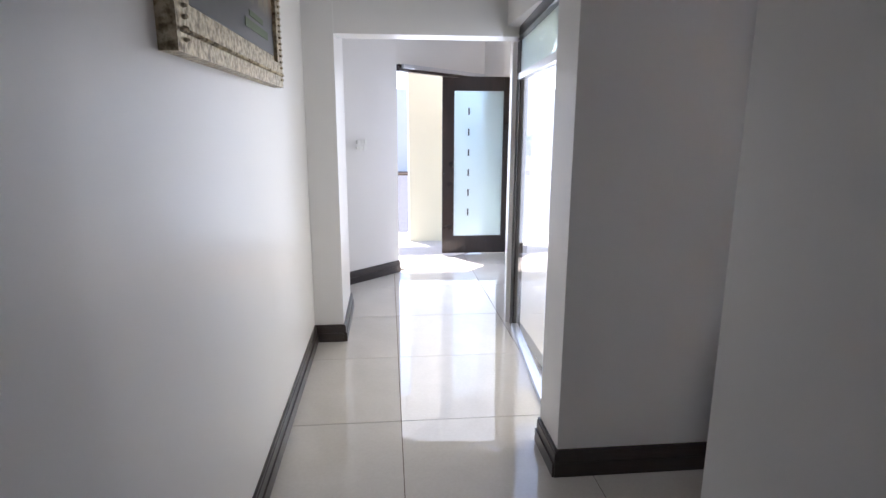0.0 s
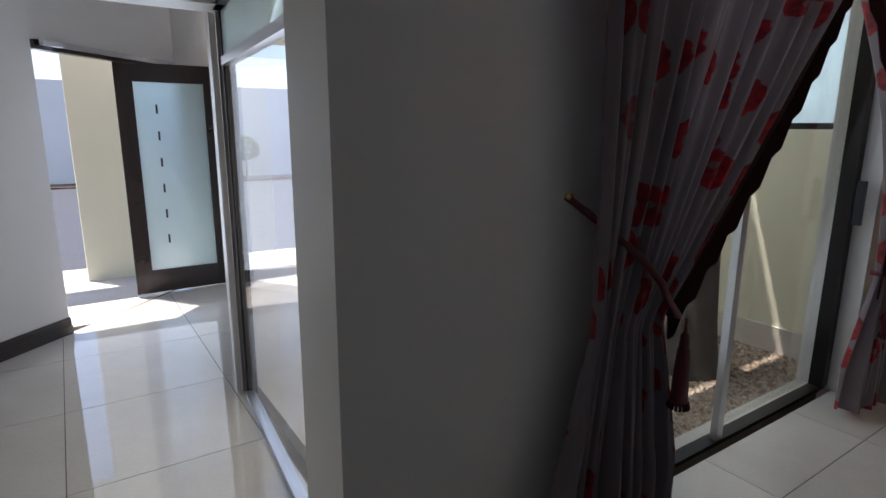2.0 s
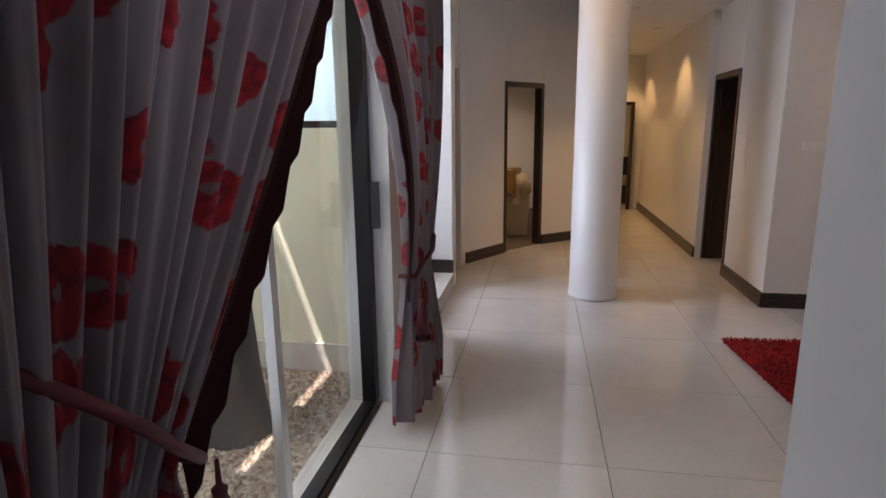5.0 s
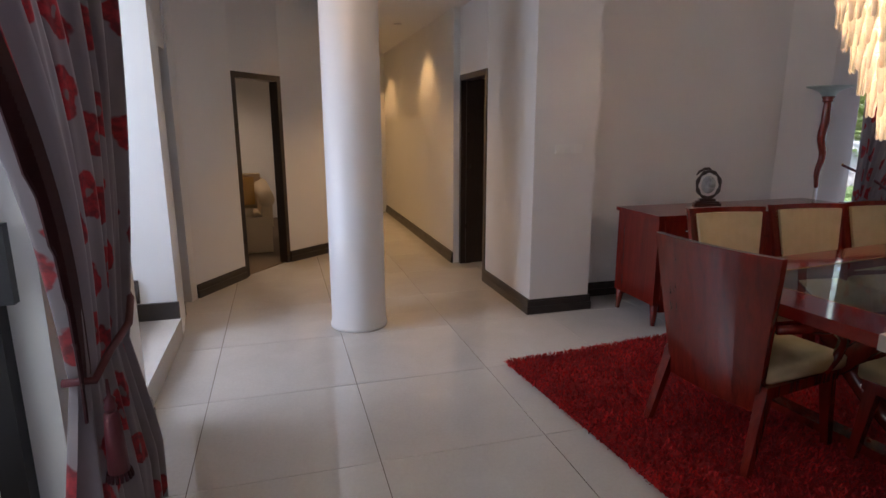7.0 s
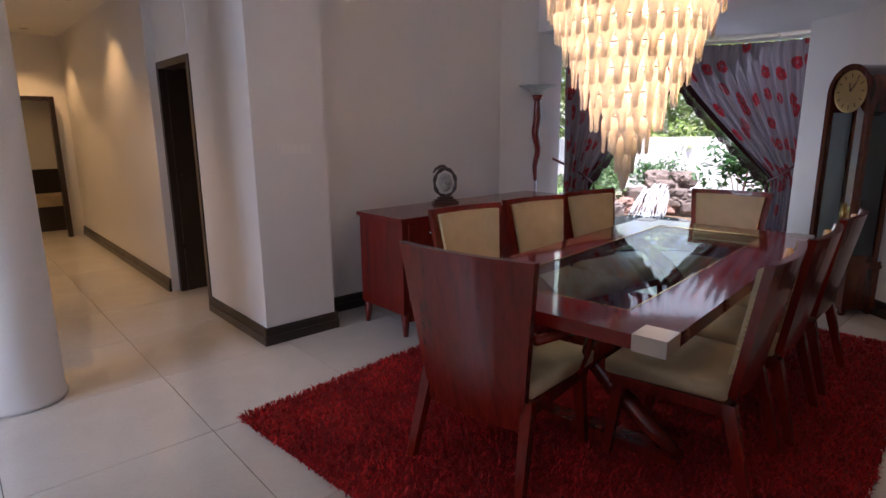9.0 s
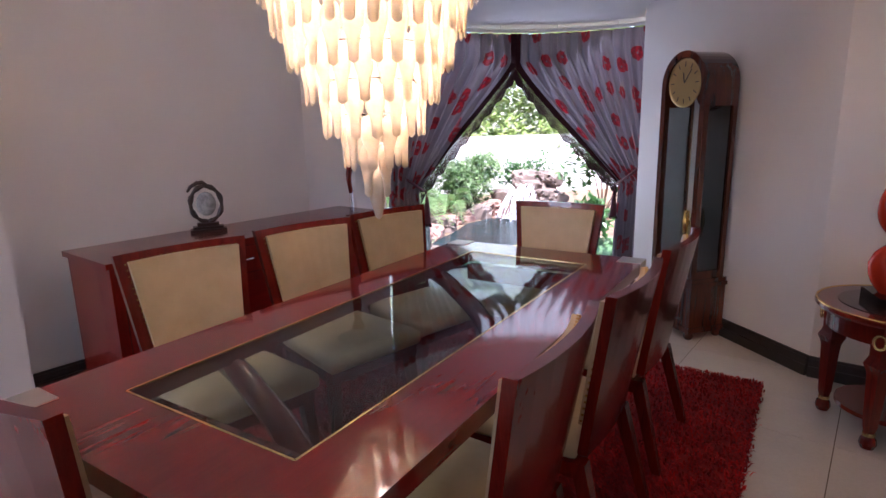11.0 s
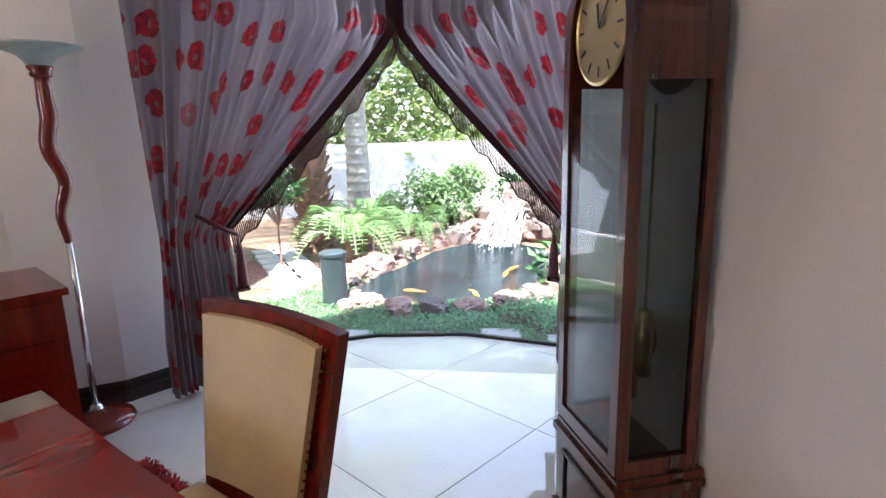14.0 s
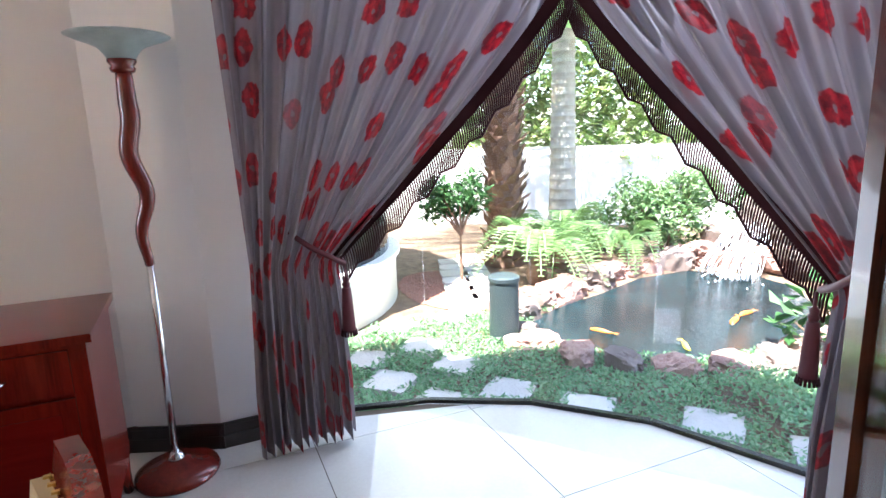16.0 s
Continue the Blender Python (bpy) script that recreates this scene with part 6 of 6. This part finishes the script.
def palm(x, y, rad, h, rough, seed, crown=True):
    p = thing("palm_tree", pose(x, y, G), "tall palm with a ringed grey trunk before the garden wall" if not rough else "thick palm trunk covered in ragged brown leaf bases", "tree")
    n = 60
    pr = []
    for k in range(n + 1):
        f = k / n
        ring = (0.012 if k % 3 == 0 else 0.0) * (0 if rough else 1)
        pr.append((rad * (1.12 - 0.25 * f) + ring + (0.05 * math.exp(-f * 18)), h * f))
    part("trunk", lathe(pr, 24), M_fibre if rough else M_bark, p, smooth=False)
    r = random.Random(seed)
    if rough:
        bm = bmesh.new()
        for k in range(420):
            a, z = k * 2.399, h * k / 420
            q = Matrix.Translation((rad * 1.08 * math.cos(a), rad * 1.08 * math.sin(a), z)) @ Matrix.Rotation(a, 4, "Z") @ Matrix.Rotation(0.45 + r.uniform(-0.35, 0.35), 4, "Y")
            w = r.uniform(0.04, 0.075)
            v = [bm.verts.new(q @ Vector(c)) for c in ((0, -w, 0), (0, w, 0), (0.035, w * 0.5, r.uniform(0.10, 0.2)), (0.035, -w * 0.5, r.uniform(0.08, 0.16)))]
            bm.faces.new(v)
        tagged(part("leaf_base", bm, M_fibre, p, "ragged brown leaf bases"), kind="stuff")
    if crown:
        for k in range(18):
            bm = bmesh.new()
            frond((0, 0, h), k * 2.399, 2.0, 0.55, 1.5 * r.uniform(0.6, 1.1), bm, 0.5, 36, 0.02)
            part("frond", bm, M_palmleaf, p)


palm(12.05, -4.25, 0.165, 2.75, False, 3)
palm(11.05, -2.75, 0.165, 3.6, True, 4)

# neighbouring bay of the house, round and low with glass above
def round_bay():
    b = tagged(new("building"), "curved cream wall of the next bay with glass above", "building", "", "structure")
    part("wall", lathe([(1.72, -0.1), (1.72, 0.36), (1.62, 0.36), (1.62, -0.1)], 72, at=(11.05, 0.36, 0)), M_cream, b)
    part("window_sill", lathe([(1.60, 0.36), (1.76, 0.36), (1.76, 0.40), (1.60, 0.40)], 72, at=(11.05, 0.36, 0)), M_wall, b)
    part("pane", lathe([(1.66, 0.40), (1.66, 2.4), (1.65, 2.4), (1.65, 0.40)], 72, at=(11.05, 0.36, 0)), M_darkpane, b, "dark reflecting glass")
    part("roof", lathe([(0.0, 2.4), (1.8, 2.4), (1.8, 2.7), (0.0, 2.7)], 72, at=(11.05, 0.36, 0)), M_cream, b)


M_darkpane = Mat("dark_reflecting_glass", (0.03, 0.035, 0.035), 0.03).m
round_bay()
structure("garden_wall", slab((7.6, -11.8), (17.5, 1.0), -0.2, -0.2, 1.16), M_outwall, "white rendered garden wall in bright light", "wall")
structure("house_wall", box(13.2, 20.0, 0.9, 1.2, -0.2, 3.0), M_cream, "cream house wall beyond the garden", "wall")


def hedge(a, b, z0, z1, depth, count, seed, size, label):
    r = random.Random(seed)
    pts = []
    d = Vector((b[0] - a[0], b[1] - a[1], 0))
    n = Vector((d.y, -d.x, 0)).normalized()
    for _ in range(count):
        f, z = r.random(), r.random()
        top = z1 - 0.9 + 0.9 * (noise.noise(Vector((f * 14, seed, 0))) + 0.5)
        dep = depth * r.random() ** 2
        p = Vector((a[0], a[1], 0)) + d * f + n * (0.25 + dep + 0.35 * noise.noise(Vector((f * 30, z * 6, seed))))
        pts.append((p.x, p.y, z0 + (top - z0) * z))
    leaf_cloud("hedge", pts, size, M_hedge, None, label, seed)


hedge((8.6, -10.5), (16.5, -0.3), 0.7, 4.8, 1.0, 42000, 2, 0.19, "sunlit light green hedge and foliage behind the garden wall")

# mulch round the small tree
def chips(name, cx, cy, rx, ry, count, seed, mat, label, zb=G):
    r = random.Random(seed)
    bm_v, bm_f = [], []
    for _ in range(count):
        a, q = r.uniform(0, 6.283), math.sqrt(r.random())
        x, y = cx + rx * q * math.cos(a), cy + ry * q * math.sin(a)
        s, t = r.uniform(0.010, 0.022), r.uniform(0, 3.14)
        c, sn = math.cos(t), math.sin(t)
        i = len(bm_v)
        for dx, dy, dz in ((-s, -s * 0.5, 0), (s, -s * 0.6, 0), (s * 0.8, s * 0.5, 0), (-s, s * 0.6, 0), (0, 0, s * 0.7)):
            bm_v.append((x + dx * c - dy * sn, y + dx * sn + dy * c, zb + dz + 0.004))
        bm_f += [(i, i + 1, i + 4), (i + 1, i + 2, i + 4), (i + 2, i + 3, i + 4), (i + 3, i, i + 4)]
    me = bpy.data.meshes.new(name)
    me.from_pydata(bm_v, [], bm_f)
    me.materials.append(mat)
    return tagged(new(name, me), label, "gravel", "", "stuff")


chips("mulch", 10.35, -1.75, 0.75, 0.45, 4200, 3, M_mulch, "reddish bark chips round the young tree")
# the garden is laid out at 1 : 1.124 round its viewing corner; this brings it to true size and level
for ob in [o for o in bpy.data.objects if o not in GARDEN_FROM and not o.parent]:
    ob.matrix_basis = GARDEN @ ob.matrix_basis


def court_pebbles():
    r = random.Random(6)
    v, f = [], []
    for _ in range(13000):
        x, y = r.uniform(4.17, 6.46), r.uniform(6.13, 8.15)
        s, t = r.uniform(0.010, 0.020), r.uniform(0, 3.14)
        c, sn = math.cos(t), math.sin(t)
        i = len(v)
        for dx, dy, dz in ((-s, 0, 0), (0, -s * 0.7, 0), (s, 0, 0), (0, s * 0.7, 0), (0, 0, s * 0.75), (0, 0, -0.01)):
            v.append((x + dx * c - dy * sn, y + dx * sn + dy * c, -0.048 + dz))
        f += [(i, i + 1, i + 4), (i + 1, i + 2, i + 4), (i + 2, i + 3, i + 4), (i + 3, i, i + 4)]
    me = bpy.data.meshes.new("pebbles")
    me.from_pydata(v, [], f)
    me.materials.append(M_pebble2)
    tagged(new("gravel", me), "loose small brown pebbles in the court", "gravel", "", "stuff")


def make_pebble2():
    m = Mat("loose_pebble", (0.35, 0.26, 0.18), 0.7)
    g = m.node("ShaderNodeNewGeometry")
    m.color(m.ramp(g.outputs["Random Per Island"], (0.0, (0.20, 0.13, 0.09)), (0.5, (0.38, 0.28, 0.20)), (1.0, (0.60, 0.50, 0.40))))
    return m.m


M_pebble2 = make_pebble2()
court_pebbles()
# flared palm trunk in the court
ct = thing("palm_tree", pose(5.72, 6.62, -0.05), "dark flared palm trunk rising from the court pebbles", "tree")
part("trunk", lathe([(0.19, 0.0), (0.17, 0.10), (0.145, 0.35), (0.12, 0.8), (0.11, 1.5), (0.105, 3.6)], 28), make_stone("dark_trunk", (0.045, 0.038, 0.034), (0.10, 0.085, 0.075), 12), ct, smooth=True)
sp = thing("spike_spotlight", pose(5.25, 6.85, -0.03, 0, 0, 20), "small black garden spotlight lying on the pebbles", "garden light")
part("body", tube([(0.0, 0, 0.04), (0.03, 0, 0.04), (0.09, 0, 0.035), (0.15, 0, 0.03)], [0.04, 0.036, 0.026, 0.018], 14), M_black, sp, smooth=True)
part("spike", tube([(0.15, 0, 0.03), (0.24, 0.01, 0.02), (0.30, 0.0, 0.015)], [0.014, 0.020, 0.006], 8), M_black, sp)

# topiary by the driveway
def topiary(x, y):
    t = thing("topiary_tree", pose(x, y, 0.03), "round clipped topiary ball on a thin stem by the boundary wall", "tree")
    part("trunk", tube([(0, 0, 0), (0.02, 0, 0.35), (0, 0, 0.62)], [0.035, 0.028, 0.025], 8), M_fibre, t)
    r = random.Random(5)
    pts = []
    for _ in range(2600):
        v = Vector((r.gauss(0, 1), r.gauss(0, 1), r.gauss(0, 1))).normalized()
        q = 0.36 * (0.86 + 0.14 * r.random() + 0.07 * noise.noise(v * 3))
        pts.append((v.x * q, v.y * q, 0.83 + v.z * q * 0.88))
    leaf_cloud("crown", pts, 0.07, M_leaf_dark, t, "", 2)


topiary(6.68, 20.55)
chips("mulch", 6.0, 20.75, 3.0, 0.42, 3500, 9, M_mulch, "reddish soil and chips in the bed by the wall", 0.06)

# ---- floor tiles ----
def floor_tiles():
    made = {}
    for reg_i, reg in enumerate(REGIONS):
        xs, ys = [p[0] for p in reg], [p[1] for p in reg]
        for i in range(math.floor(min(xs) / 0.8), math.ceil(max(xs) / 0.8)):
            for j in range(math.floor(min(ys) / 0.8), math.ceil(max(ys) / 0.8)):
                g = 0.0019
                sq = [(g, g), (0.8 - g, g), (0.8 - g, 0.8 - g), (g, 0.8 - g)]
                poly = clip([(x + i * 0.8, y + j * 0.8) for x, y in sq], reg)
                if len(poly) < 3:
                    continue
                key = tuple((round(x - i * 0.8, 3), round(y - j * 0.8, 3)) for x, y in poly)
                if key not in made:
                    me = bpy.data.meshes.new("tile")
                    bm = prism([(x - i * 0.8, y - j * 0.8) for x, y in poly], -0.010, 0.0)
                    bm.to_mesh(me)
                    bm.free()
                    me.materials.append(M_tile)
                    made[key] = me
                ob = new("tile", made[key])
                ob.location = (i * 0.8, j * 0.8, 0)
                ob.parent = floor


floor_tiles()
